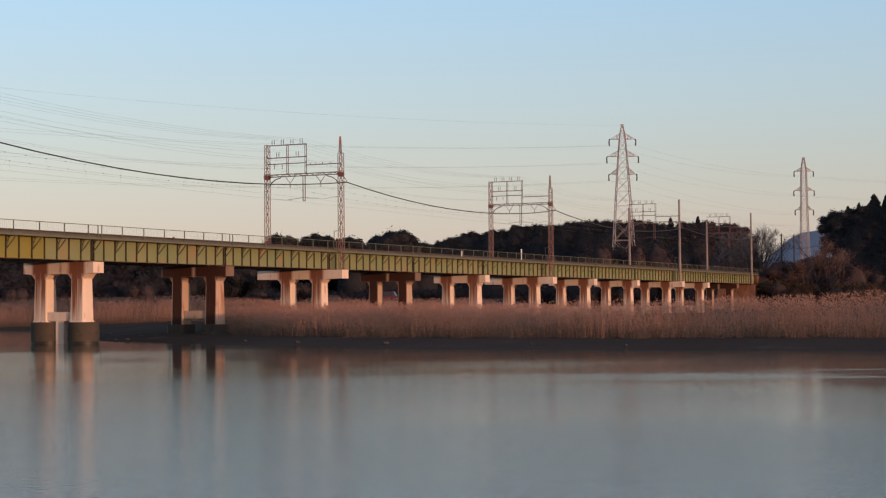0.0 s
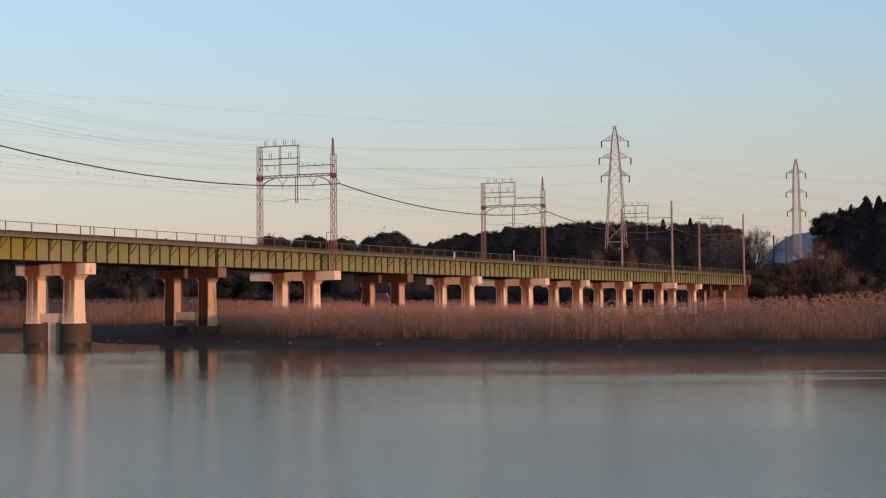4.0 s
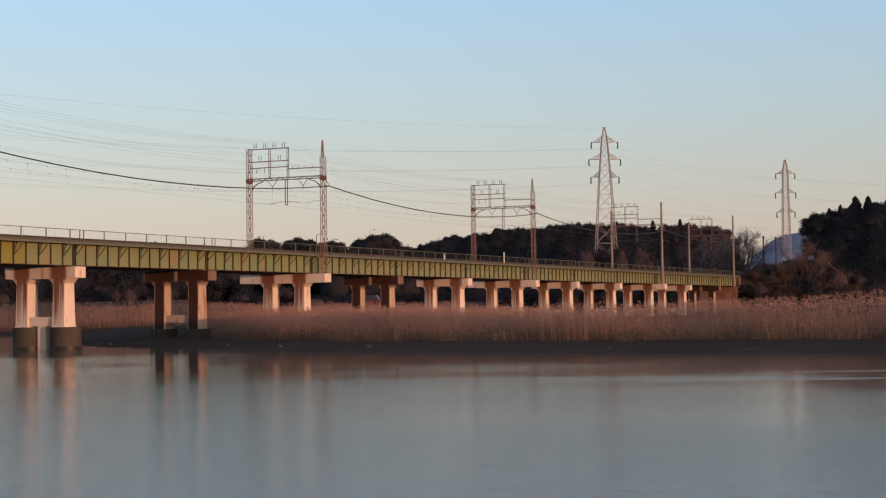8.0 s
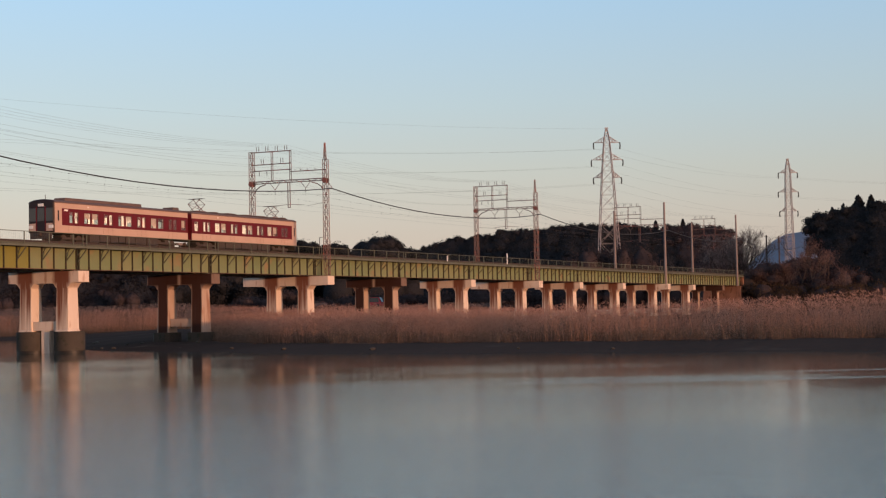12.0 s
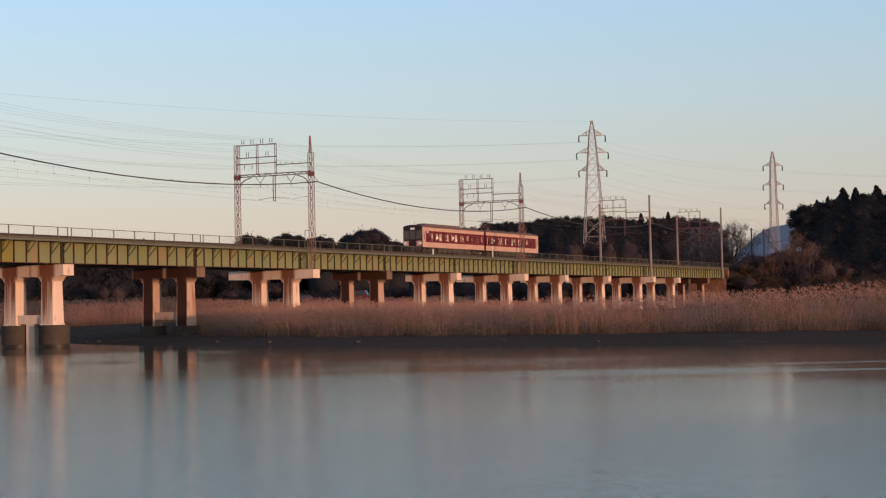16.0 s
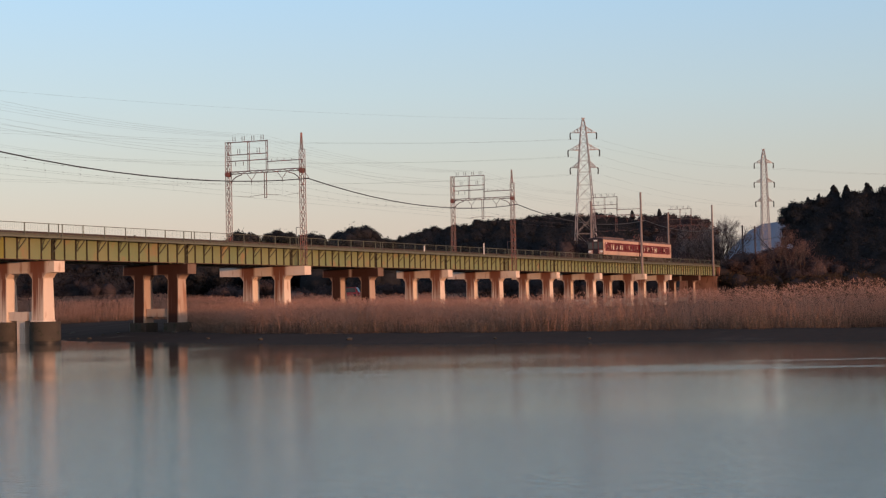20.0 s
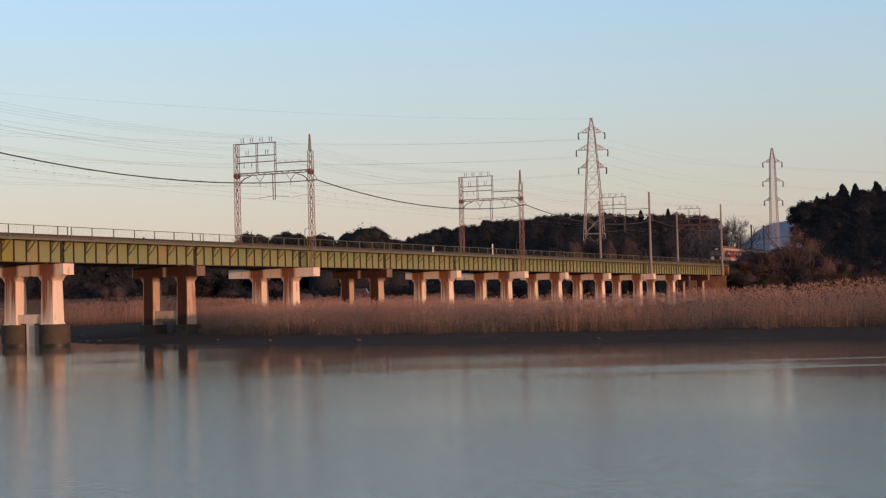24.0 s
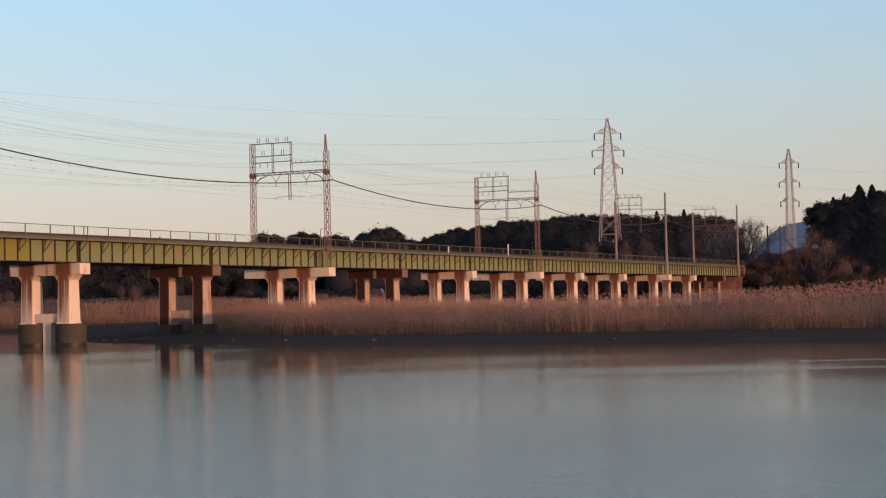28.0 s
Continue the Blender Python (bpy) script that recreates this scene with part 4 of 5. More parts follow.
def train_car(label, cab_front, pantographs, ac):
    """A car along +x from 0 to CAR_L on the rail's height; its blind end at 0 unless the cab is there."""
    t = thing("train_car", label, "train car", None, "cars of the train")
    h = CAR_W / 2
    ops = openings()
    if cab_front is None:
        ops = sorted((CAR_L - c, w, d) for c, w, d in ops)
    z0, z1 = 1.84, 2.78
    for s in (-1, 1):
        y0, y1 = (s * h, s * (h - 0.07)) if s > 0 else (-h, -h + 0.07)
        lo, hi = min(y0, y1), max(y0, y1)
        side = part("body_side", boxed(0, CAR_L, lo, hi, SILL, BAND0, bevel=0.015), CREAM, t, "cream lower body side")
        part("upper_panel", boxed(0, CAR_L, lo, hi, BAND1, EAVE, bevel=0.015), CREAM, t)
        # the maroon band: below and above the panes, and the pillars between them
        e0, e1 = (0.0, CAR_L - 0.95) if cab_front else (0.0, CAR_L)
        if cab_front is None:
            e0, e1 = 0.95, CAR_L
        bm = bmesh.new()
        box(bm, e0, e1, lo, hi, BAND0 + 0.001, z0)
        box(bm, e0, e1, lo, hi, z1, BAND1 - 0.001)
        x = e0
        for c, w, d in ops:
            box(bm, x, c - w / 2, lo, hi, z0, z1)
            x = c + w / 2
        box(bm, x, e1, lo, hi, z0, z1)
        part("window_band", bm, MAROON, t, "maroon window band")
        iy0, iy1 = sorted((s * (h - 0.075), s * (h - 0.09)))
        bm = bmesh.new()
        x = 0.3
        for c, w, d in ops:
            box(bm, x, c - w / 2 - 0.02, iy0, iy1, SILL + 0.12, EAVE - 0.1)
            x = c + w / 2 + 0.02
        box(bm, x, CAR_L - 0.3, iy0, iy1, SILL + 0.12, EAVE - 0.1)
        part("inner_lining", bm, SEAT, t, "pale inner wall lining")
        for a, b in ((0.0, e0), (e1, CAR_L)):
            if b - a > 0.1:
                part("cab_pillar", boxed(a, b, lo, hi, BAND0 + 0.001, BAND1 - 0.001), CREAM, t, "cream cab side")
                part("cab_door_window", boxed(a + 0.38, a + 0.56, s * h - 0.01 if s < 0 else s * h - 0.02, s * h + 0.02 if s > 0 else s * h + 0.01, 1.98, 2.86), CABDARK, t, "narrow dark cab door window")
        yc = s * (h - 0.03)
        for c, w, d in ops:
            pane = part("window_pane", boxed(c - w / 2, c + w / 2, yc - 0.006, yc + 0.006, z0, z1), GLASS, t)
            pane.visible_shadow = False
            bm = ring_frame(bmesh.new(), s * h - 0.008, s * h + 0.008, c - w / 2, c + w / 2, z0, z1, 0.03)
            part("window_frame", bm, STEEL, t)
            if not d and random.random() < 0.6:
                part("blind", boxed(c - w / 2 + 0.03, c + w / 2 - 0.03, s * (h - 0.10) - 0.01, s * (h - 0.10) + 0.01, z0 + random.choice((0.25, 0.45, 0.6)), z1), SEAT, t, "pale window blind")
        fy = sorted((s * (h - 0.01), s * (h + 0.03)))
        part("side_lamp", boxed(4.5, 4.66, *fy, 3.24, 3.36, bevel=0.01), WHITE, t, "small white side lamp")
        part("destination_sign", boxed(1.25, 1.75, *sorted((s * (h - 0.01), s * (h + 0.012))), 2.84, 2.98), WHITE, t, "small white destination sign") if cab_front is None else None
        for d in DOORS if cab_front else [CAR_L - q for q in DOORS]:
            bm = bmesh.new()
            for a in (d - 0.68, d - 0.01, d + 0.66):
                box(bm, a, a + 0.008, s * h - 0.006 if s < 0 else s * h - 0.002, s * h + 0.002 if s < 0 else s * h + 0.006, SILL + 0.05, BAND1)
            part("door_seam", bm, UNDER, t)
        part("rain_gutter", boxed(0, CAR_L, s * (h + 0.02) - 0.025, s * (h + 0.02) + 0.025, EAVE - 0.02, EAVE + 0.03), ROOFGREY, t)
    arc = [(-h + 0.01, EAVE)] + [(h * math.cos(a) * -1, EAVE + 0.02 + 0.30 * math.sin(a)) for a in [math.pi * i / 14 for i in range(1, 14)]] + [(h - 0.01, EAVE)]
    part("roof", prism(bmesh.new(), arc, 0, 0.02, CAR_L - 0.02), ROOFGREY, t, "grey arched roof")
    part("floor", boxed(0.02, CAR_L - 0.02, -h + 0.08, h - 0.08, SILL - 0.05, SILL + 0.1), UNDER, t)
    for x0, x1, cab in ((0.0, 0.08, cab_front is None), (CAR_L - 0.08, CAR_L, bool(cab_front))):
        part("end_wall", boxed(x0, x1, -h + 0.072, h - 0.072, SILL, EAVE - 0.001), MAROON, t, "maroon end wall")
        xs = x0 - 0.12 if x0 == 0 else x1 + 0.12
        if cab:
            # the cab's front: its outline draws in towards a rounded nose
            out = arc[1:-1] + [(h - 0.02, 1.0), (-h + 0.02, 1.0)]
            d = -1 if x0 == 0 else 1
            rows = [[((x0 if d < 0 else x1) + d * u, y * k, 2.3 + (z - 2.3) * k) for y, z in out] for u, k in ((0.0, 1.0), (0.05, 0.99), (0.10, 0.96), (0.12, 0.91))]
            bm = bmesh.new()
            rings = [[bm.verts.new(v) for v in r] for r in rows]
            for ra, rb in zip(rings, rings[1:]):
                for i in range(len(ra)):
                    bm.faces.new((ra[i], ra[(i + 1) % len(ra)], rb[(i + 1) % len(ra)], rb[i]))
            bm.faces.new(rings[-1])
            bmesh.ops.recalc_face_normals(bm, faces=bm.faces)
            part("cab_mask", bm, CABDARK, t, "near-black cab front with rounded edges")
            for y in (-0.47, 0.47):
                part("door_pillar", boxed(min(xs, xs + d * 0.02), max(xs, xs + d * 0.02), y - 0.05, y + 0.05, 1.1, 3.2), MAROON, t)
            for y in (-1, 1):
                part("corner_panel", boxed(min(xs, xs + d * 0.015), max(xs, xs + d * 0.015), *sorted((y * 0.56, y * 1.22)), 1.12, 1.78, bevel=0.005), CREAM, t, "cream lower corner of the cab front")
            part("antenna", barred((x0 - d * 0.5, 0, 3.8), (x0 - d * 0.5, 0, 4.25), 0.05, sides=6), UNDER, t)
            for y in (-0.88, 0.0, 0.88):
                part("cab_window", boxed(xs - 0.015, xs + 0.015, y - 0.36, y + 0.36, 1.96, 3.08, bevel=0.01), GLASS_DARK, t)
            part("destination_sign", boxed(xs - 0.02, xs + 0.02, -0.3, 0.3, 3.22, 3.46, bevel=0.01), WHITE, t)
            for y in (-1.05, 1.05):
                part("tail_light_box", boxed(xs - 0.03, xs + 0.03, y - 0.24, y + 0.24, 1.35, 1.62, bevel=0.02), WHITE, t)
            part("skirt", boxed(xs - 0.1, xs + 0.12, -1.1, 1.1, 0.45, 1.0, bevel=0.03), UNDER, t)
            part("coupler", boxed(xs - 0.32 if x0 == 0 else xs, xs if x0 == 0 else xs + 0.32, -0.15, 0.15, 0.72, 0.98, bevel=0.03), UNDER, t)
        else:
            part("gangway", boxed(-0.355 if x0 == 0 else CAR_L, 0.0 if x0 == 0 else CAR_L + 0.355, -0.6, 0.6, 1.05, 3.2, bevel=0.03), BLACK, t, "black bellows gangway")
    part("ceiling_light", boxed(1.0, CAR_L - 1.0, -0.25, 0.25, 3.40, 3.44), LAMP, t, "warm glowing ceiling light strip")
    # underfloor boxes
    x = 5.0
    while x < 14.6:
        w = random.uniform(0.7, 1.9)
        d = random.uniform(0.55, 0.68)
        part("equipment_box", boxed(x, x + w, -1.22, 1.22, SILL - 0.05 - d, SILL - 0.05, bevel=0.03), UNDER, t)
        x += w + random.uniform(0.05, 0.16)
    for bx in (2.9, 17.1):
        bg = part("bogie", boxed(bx - 1.6, bx + 1.6, -1.08, -0.9, 0.42, 0.62, bevel=0.03), UNDER, t)
        box2 = boxed(-1.6, 1.6, 0.9, 1.08, 0.42, 0.62, bevel=0.03)
        part("side_frame", box2, UNDER, bg, at=pose(bx, 0, 0))
        part("brake_gear", boxed(-1.5, 1.5, -0.7, 0.7, 0.2, 0.5, bevel=0.03), UNDER, bg, at=pose(bx, 0, 0))
        part("bolster", boxed(-0.3, 0.3, -0.95, 0.95, 0.5, 0.88, bevel=0.03), UNDER, bg, at=pose(bx, 0, 0))
        for wx in (-1.05, 1.05):
            for y in (-0.76, 0.76):
                wheel = bmesh.new()
                bar(wheel, (0, y - 0.06, 0.43), (0, y + 0.06, 0.43), 0.86, sides=20)
                part("wheel", wheel, RAILSTEEL, bg, at=pose(bx + wx, 0, 0))
            part("axle", barred((0, -0.7, 0.43), (0, 0.7, 0.43), 0.14, sides=8), RAILSTEEL, bg, at=pose(bx + wx, 0, 0))
    for px in pantographs:
        p = part("pantograph", boxed(px - 0.75, px + 0.75, -0.6, 0.6, 3.86, 3.94, bevel=0.02), STEEL, t, "raised diamond pantograph")
        bm = bmesh.new()
        for y in (-0.55, 0.55):
            for s in (-1, 1):
                bar(bm, (px - s * 0.35, y, 3.94), (px + s * 0.82, y * 0.8, 4.60), 0.045, 0.045)
                bar(bm, (px + s * 0.82, y * 0.8, 4.60), (px - s * 0.12, y * 0.6, 5.10), 0.045, 0.045)
        for s in (-1, 1):
            bar(bm, (px + s * 0.82, -0.45, 4.60), (px + s * 0.82, 0.45, 4.60), 0.045, 0.045)
            bar(bm, (px - s * 0.35, -0.55, 3.94), (px + s * 0.82, 0.45, 4.60), 0.03, 0.03)
        part("arms", bm, STEEL, p)
        bm = bmesh.new()
        for s in (-1, 1):
            bar(bm, (px + s * 0.16, -0.85, 5.13), (px + s * 0.16, 0.85, 5.13), 0.05, 0.05)
        part("contact_strip", bm, UNDER, p)
    part("roof_walk", boxed(1.2, CAR_L - 1.2, -0.95, -0.65, 3.74, 3.84), UNDER, t) if pantographs else None
    for a, b, w, z in ac:
        part("roof_unit", boxed(a, b, -w, w, 3.70, z, bevel=0.08), ROOFGREY, t, "grey roof air-conditioning unit")
    return t


LAMP = bpy.data.materials.new("warm_ceiling_light")
LAMP.use_nodes = True
LAMP.node_tree.nodes["Principled BSDF"].inputs["Emission Color"].default_value = (1.0, 0.80, 0.62, 1)
LAMP.node_tree.nodes["Principled BSDF"].inputs["Emission Strength"].default_value = 24.0
CABDARK = material("dark_cab_paint", (0.026, 0.018, 0.020), (0.020, 0.015, 0.017), 0.5, bump=0, sheen=0.2)
GLASS_DARK = material("dark_cab_glass", (0.03, 0.03, 0.035), (0.04, 0.04, 0.045), 0.06, bump=0, sheen=0.6)
front_car = train_car("maroon and cream train car with two raised pantographs", True, (2.9, 17.1), [(18.2, 19.2, 0.6, 3.98), (4.9, 5.8, 0.7, 3.94), (7.4, 9.0, 0.7, 3.94), (10.6, 12.2, 0.7, 3.94), (13.2, 14.8, 0.7, 3.94)])
rear_car = train_car("maroon and cream train car with a long roof unit", None, (), [(2.4, 13.6, 0.62, 4.08), (18.7, 19.7, 0.6, 4.06)])
part("brake_unit", boxed(18.5, 19.2, -1.30, -0.9, 0.42, 0.64, bevel=0.03), MASTGREY, rear_car, "pale grey underfloor box")

# ---- motion of the train: seconds and the place of its leading end along the track ----
TRAIN = [(0, -187.5), (4, -111), (8, -34.4), (9.5, -5.7), (10, 3.9), (11, 23.0), (12, 42.3), (12.5, 51.9), (14.5, 90.2), (16, 118.6), (17, 137.5), (18, 156.5), (20, 194.2), (21.5, 221.8), (23.5, 258.0), (24, 267.4), (26, 304), (28, 340)]

# ---- reeds ----


def along(line, s):
    seg = np.hypot(*np.diff(line, axis=0).T)
    cum = np.concatenate([[0], np.cumsum(seg)])
    return np.stack([np.interp(s, cum, line[:, 0]), np.interp(s, cum, line[:, 1])], -1), cum[-1]


def reed_bed():
    rng = np.random.default_rng(5)
    n = 60000
    p, q, s = np.zeros((n, 2)), np.zeros((n, 2)), np.zeros(n)
    cut = int(n * 0.72)
    for line, part_of in ((REED_EDGE, slice(0, cut)), (REED_BACK, slice(cut, n))):
        _, total = along(line, np.zeros(1))
        s[part_of] = rng.uniform(0, total - 0.6, len(s[part_of]))
        p[part_of], _ = along(line, s[part_of])
        q[part_of], _ = along(line, s[part_of] + 0.5)
    d = q - p
    ln = np.maximum(np.hypot(d[:, 0], d[:, 1]), 1e-6)[:, None]
    nrm = np.stack([d[:, 1], -d[:, 0]], -1) / ln
    depth = rng.exponential(6.0, n) - 0.8 * rng.random(n) + 1.6 * np.sin(s * 0.35) * np.sin(s * 0.11 + 1)
    xy = p + nrm * depth[:, None]
    z = height_at(xy[:, 0], xy[:, 1])
    patch = 0.5 + 0.5 * np.sin(xy[:, 0] * 0.21 + 1.7 * np.sin(xy[:, 1] * 0.13)) * np.sin(xy[:, 1] * 0.17 + 0.6)
    h = (1.75 + 0.5 * np.clip(depth / 5, 0, 1) + 0.55 * patch) * rng.uniform(0.7, 1.05, n)
    h = h + 0.5 * np.clip((-38 - xy[:, 1]) / 28, 0, 1) + 1.2 * (np.arange(n) >= cut)
    low = rng.random(n) < 0.25
    h = np.where(low, rng.uniform(0.4, 1.4, n), h)
    depth = np.where(low, rng.uniform(-1.6, 2.0, n) + 0.8 * np.sin(s * 0.9) * np.sin(s * 0.37), depth)
    xy = p + nrm * depth[:, None]
    z = height_at(xy[:, 0], xy[:, 1])
    a = rng.uniform(0, math.pi, n)
    side = np.stack([np.cos(a), np.sin(a), np.zeros(n)], -1) * rng.uniform(0.006, 0.012, n)[:, None]
    lean = rng.normal((0.10, 0.06), 0.30, (n, 2)) * h[:, None]
    foot = np.column_stack([xy, z - 0.1])
    knee = np.column_stack([xy + lean * 0.3, z + h * 0.6])
    tip = np.column_stack([xy + lean, z + h])
    stems = np.stack([foot - side, foot + side, knee + side, knee - side, tip], 1).reshape(-1, 3)
    i = 5 * np.arange(n)
    faces = np.column_stack([i, i + 1, i + 2, i + 3]).tolist() + np.column_stack([i + 3, i + 2, i + 4]).tolist()
    stem_kind = np.where(low, 2, 0).tolist()
    kinds = stem_kind + stem_kind
    verts, base = [stems], 5 * n

    def slivers(root, out, wide):
        """Narrow leaf faces from their roots outwards."""
        m = len(root)
        w = np.cross(out, rng.normal(size=(m, 3)))
        w *= (wide / np.maximum(np.linalg.norm(w, axis=1), 1e-6))[:, None]
        i = base + 3 * np.arange(m)
        verts.append(np.stack([root - w, root + w, root + out], 1).reshape(-1, 3))
        faces.extend(np.column_stack([i, i + 1, i + 2]).tolist())
        return base + 3 * m

    # withered leaves that hang out from the stems at all heights
    m = 420000
    k = rng.integers(0, n, m)
    f = rng.uniform(0.02, 0.97, m)[:, None]
    a = rng.uniform(0, 2 * math.pi, m)
    ln = rng.uniform(0.15, 0.5, m)[:, None]
    out = np.column_stack([np.cos(a), np.sin(a), rng.uniform(-0.7, 1.0, m)]) * ln
    base = slivers(foot[k] * (1 - f) + tip[k] * f, out, rng.uniform(0.006, 0.014, m))
    # low leaves at the bed's front take the darker colour with painted-in shade
    kinds += np.where((h[k] * f[:, 0] < rng.uniform(0.3, 1.3, m)) & (depth[k] < 3.5), 2, 0).tolist()
    # loose drooping plumes on the taller stems
    k = rng.permutation(np.nonzero(~low)[0].repeat(6))[:250000]
    m = len(k)
    out = np.column_stack([rng.normal(0.05, 0.12, m), rng.normal(0.04, 0.12, m), rng.uniform(-0.05, 0.26, m)])
    base = slivers(tip[k] - np.array((0, 0, 0.08)), out, rng.uniform(0.007, 0.017, m))
    kinds += [1] * m
    # broken stalks tangled at the foot of the bed
    m = 160000
    k = rng.integers(0, n, m)
    k = k[depth[k] < 3.0]
    m = len(k)
    a = rng.uniform(0, 2 * math.pi, m)
    root = foot[k] + np.column_stack([rng.normal(0, 0.3, m), rng.normal(0, 0.3, m), rng.exponential(0.45, m)])
    out = np.column_stack([np.cos(a), np.sin(a), rng.normal(0.1, 0.35, m)]) * rng.uniform(0.25, 0.7, m)[:, None]
    base = slivers(root, out, rng.uniform(0.006, 0.013, m))
    kinds += [2] * m
    verts = np.concatenate(verts).tolist()
    ob = soup("reed_bed", verts, faces, REEDM)
    ob.data.materials.append(PLUME)
    ob.data.materials.append(MUDDY_SHADED)
    ob.data.polygons.foreach_set("material_index", kinds)
    tagged(ob, "dense bed of tall dry brown reeds on the mud bank", "reeds", kind="stuff")


reed_bed()

# ---- woods ----


def leaves(name, crowns, per, size, mat, label, category, seed, fill=0.76, kind="stuff", sheet=None):
    """Crowns (x, y, z, radius, half height) of many small leaf faces."""
    rng = np.random.default_rng(seed)
    c = np.array(crowns, float)
    n = len(c) * per
    idx = np.repeat(np.arange(len(c)), per)
    v = rng.normal(size=(n, 3))
    v /= np.linalg.norm(v, axis=1)[:, None]
    def lump(d, k):
        return 1 + 0.11 * np.sin(d[:, 0] * 5 + k) * np.sin(d[:, 1] * 4 + 2 * k) + 0.07 * np.sin(d[:, 2] * 6 + k * 1.7)

    r = rng.uniform(fill, 1.14, n) * lump(v, idx)
    pos = c[idx, :3] + v * r[:, None] * np.stack([c[idx, 3], c[idx, 3], c[idx, 4]], -1)
    a, b = rng.normal(size=(n, 3)), rng.normal(size=(n, 3))
    a /= np.linalg.norm(a, axis=1)[:, None]
    b -= a * (a * b).sum(1)[:, None]
    b /= np.linalg.norm(b, axis=1)[:, None]
    s = size * rng.uniform(0.5, 1.2, n)[:, None]
    if sheet:
        # half of the leaves lie scattered over the closed canopy
        net, cells = np.array(sheet[0]), np.array(sheet[1])
        half = np.arange(0, n, 2)
        f = cells[rng.integers(0, len(cells), len(half))]
        u, w = rng.random(len(half))[:, None], rng.random(len(half))[:, None]
        spot = (net[f[:, 0]] * (1 - u) + net[f[:, 1]] * u) * (1 - w) + (net[f[:, 3]] * (1 - u) + net[f[:, 2]] * u) * w
        pos[half] = spot + rng.normal(0, 0.28, (len(half), 3)) + np.array((0, 0, 0.15))
    blade = np.stack([pos - a * s, pos + a * s * 0.5 - b * s * 0.8, pos + a * s * 0.7 + b * s * 0.8], 1).reshape(-1, 3)
    faces = (3 * np.arange(n)[:, None] + np.arange(3)).tolist()
    # each crown's solid inside, its shade put into a dark colour; blocks light
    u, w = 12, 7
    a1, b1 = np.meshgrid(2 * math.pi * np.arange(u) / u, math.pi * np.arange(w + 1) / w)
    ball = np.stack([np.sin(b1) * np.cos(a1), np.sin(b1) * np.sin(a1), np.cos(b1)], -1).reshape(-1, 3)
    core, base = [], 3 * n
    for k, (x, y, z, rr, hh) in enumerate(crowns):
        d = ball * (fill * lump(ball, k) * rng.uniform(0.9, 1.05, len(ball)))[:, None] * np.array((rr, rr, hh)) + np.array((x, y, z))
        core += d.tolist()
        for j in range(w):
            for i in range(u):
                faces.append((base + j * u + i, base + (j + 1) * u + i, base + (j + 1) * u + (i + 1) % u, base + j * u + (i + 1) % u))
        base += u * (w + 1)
    # the sheet below the leaves gets the same painted-in shade
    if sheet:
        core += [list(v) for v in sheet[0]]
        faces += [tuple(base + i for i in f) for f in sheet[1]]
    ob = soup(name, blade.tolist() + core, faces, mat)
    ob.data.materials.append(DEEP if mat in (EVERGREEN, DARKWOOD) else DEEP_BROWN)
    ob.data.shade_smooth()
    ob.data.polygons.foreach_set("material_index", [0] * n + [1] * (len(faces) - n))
    return tagged(ob, label, category, kind=kind)


def wood(name, line, width, count, h0, h1, per, size, mat, label, seed, slim=0.36, cap=99.0):
    """A wood along a line: trees from the ground up, as one mass of leaf clumps."""
    rng = np.random.default_rng(seed)
    line = np.array(line, float)
    _, total = along(line, np.zeros(1))
    s = rng.uniform(0, total, count)
    p, _ = along(line, s)
    p = p + rng.normal(0, width, p.shape)
    p = p[np.abs(p[:, 1]) > np.where(p[:, 0] > 205, 6.5, 12.0)]
    g = height_at(p[:, 0], p[:, 1])
    crowns = []
    for (x, y), z in zip(p, g):
        h = max(1.2, min(rng.uniform(h0, h1), cap - z - rng.uniform(0, 1.2)))
        r = max(0.8, h * slim)
        crowns.append((x, y, z + h * 0.58, r, h * 0.42))
        crowns.append((x + rng.normal(0, r), y + rng.normal(0, r), z + h * 0.66, r * 0.75, h * 0.26))
        crowns.append((x + rng.normal(0, r * 0.8), y + rng.normal(0, r * 0.8), z + h * 0.27, r * 1.1, h * 0.28))
    return leaves(name, crowns, per, size, mat, label, "wood", seed)


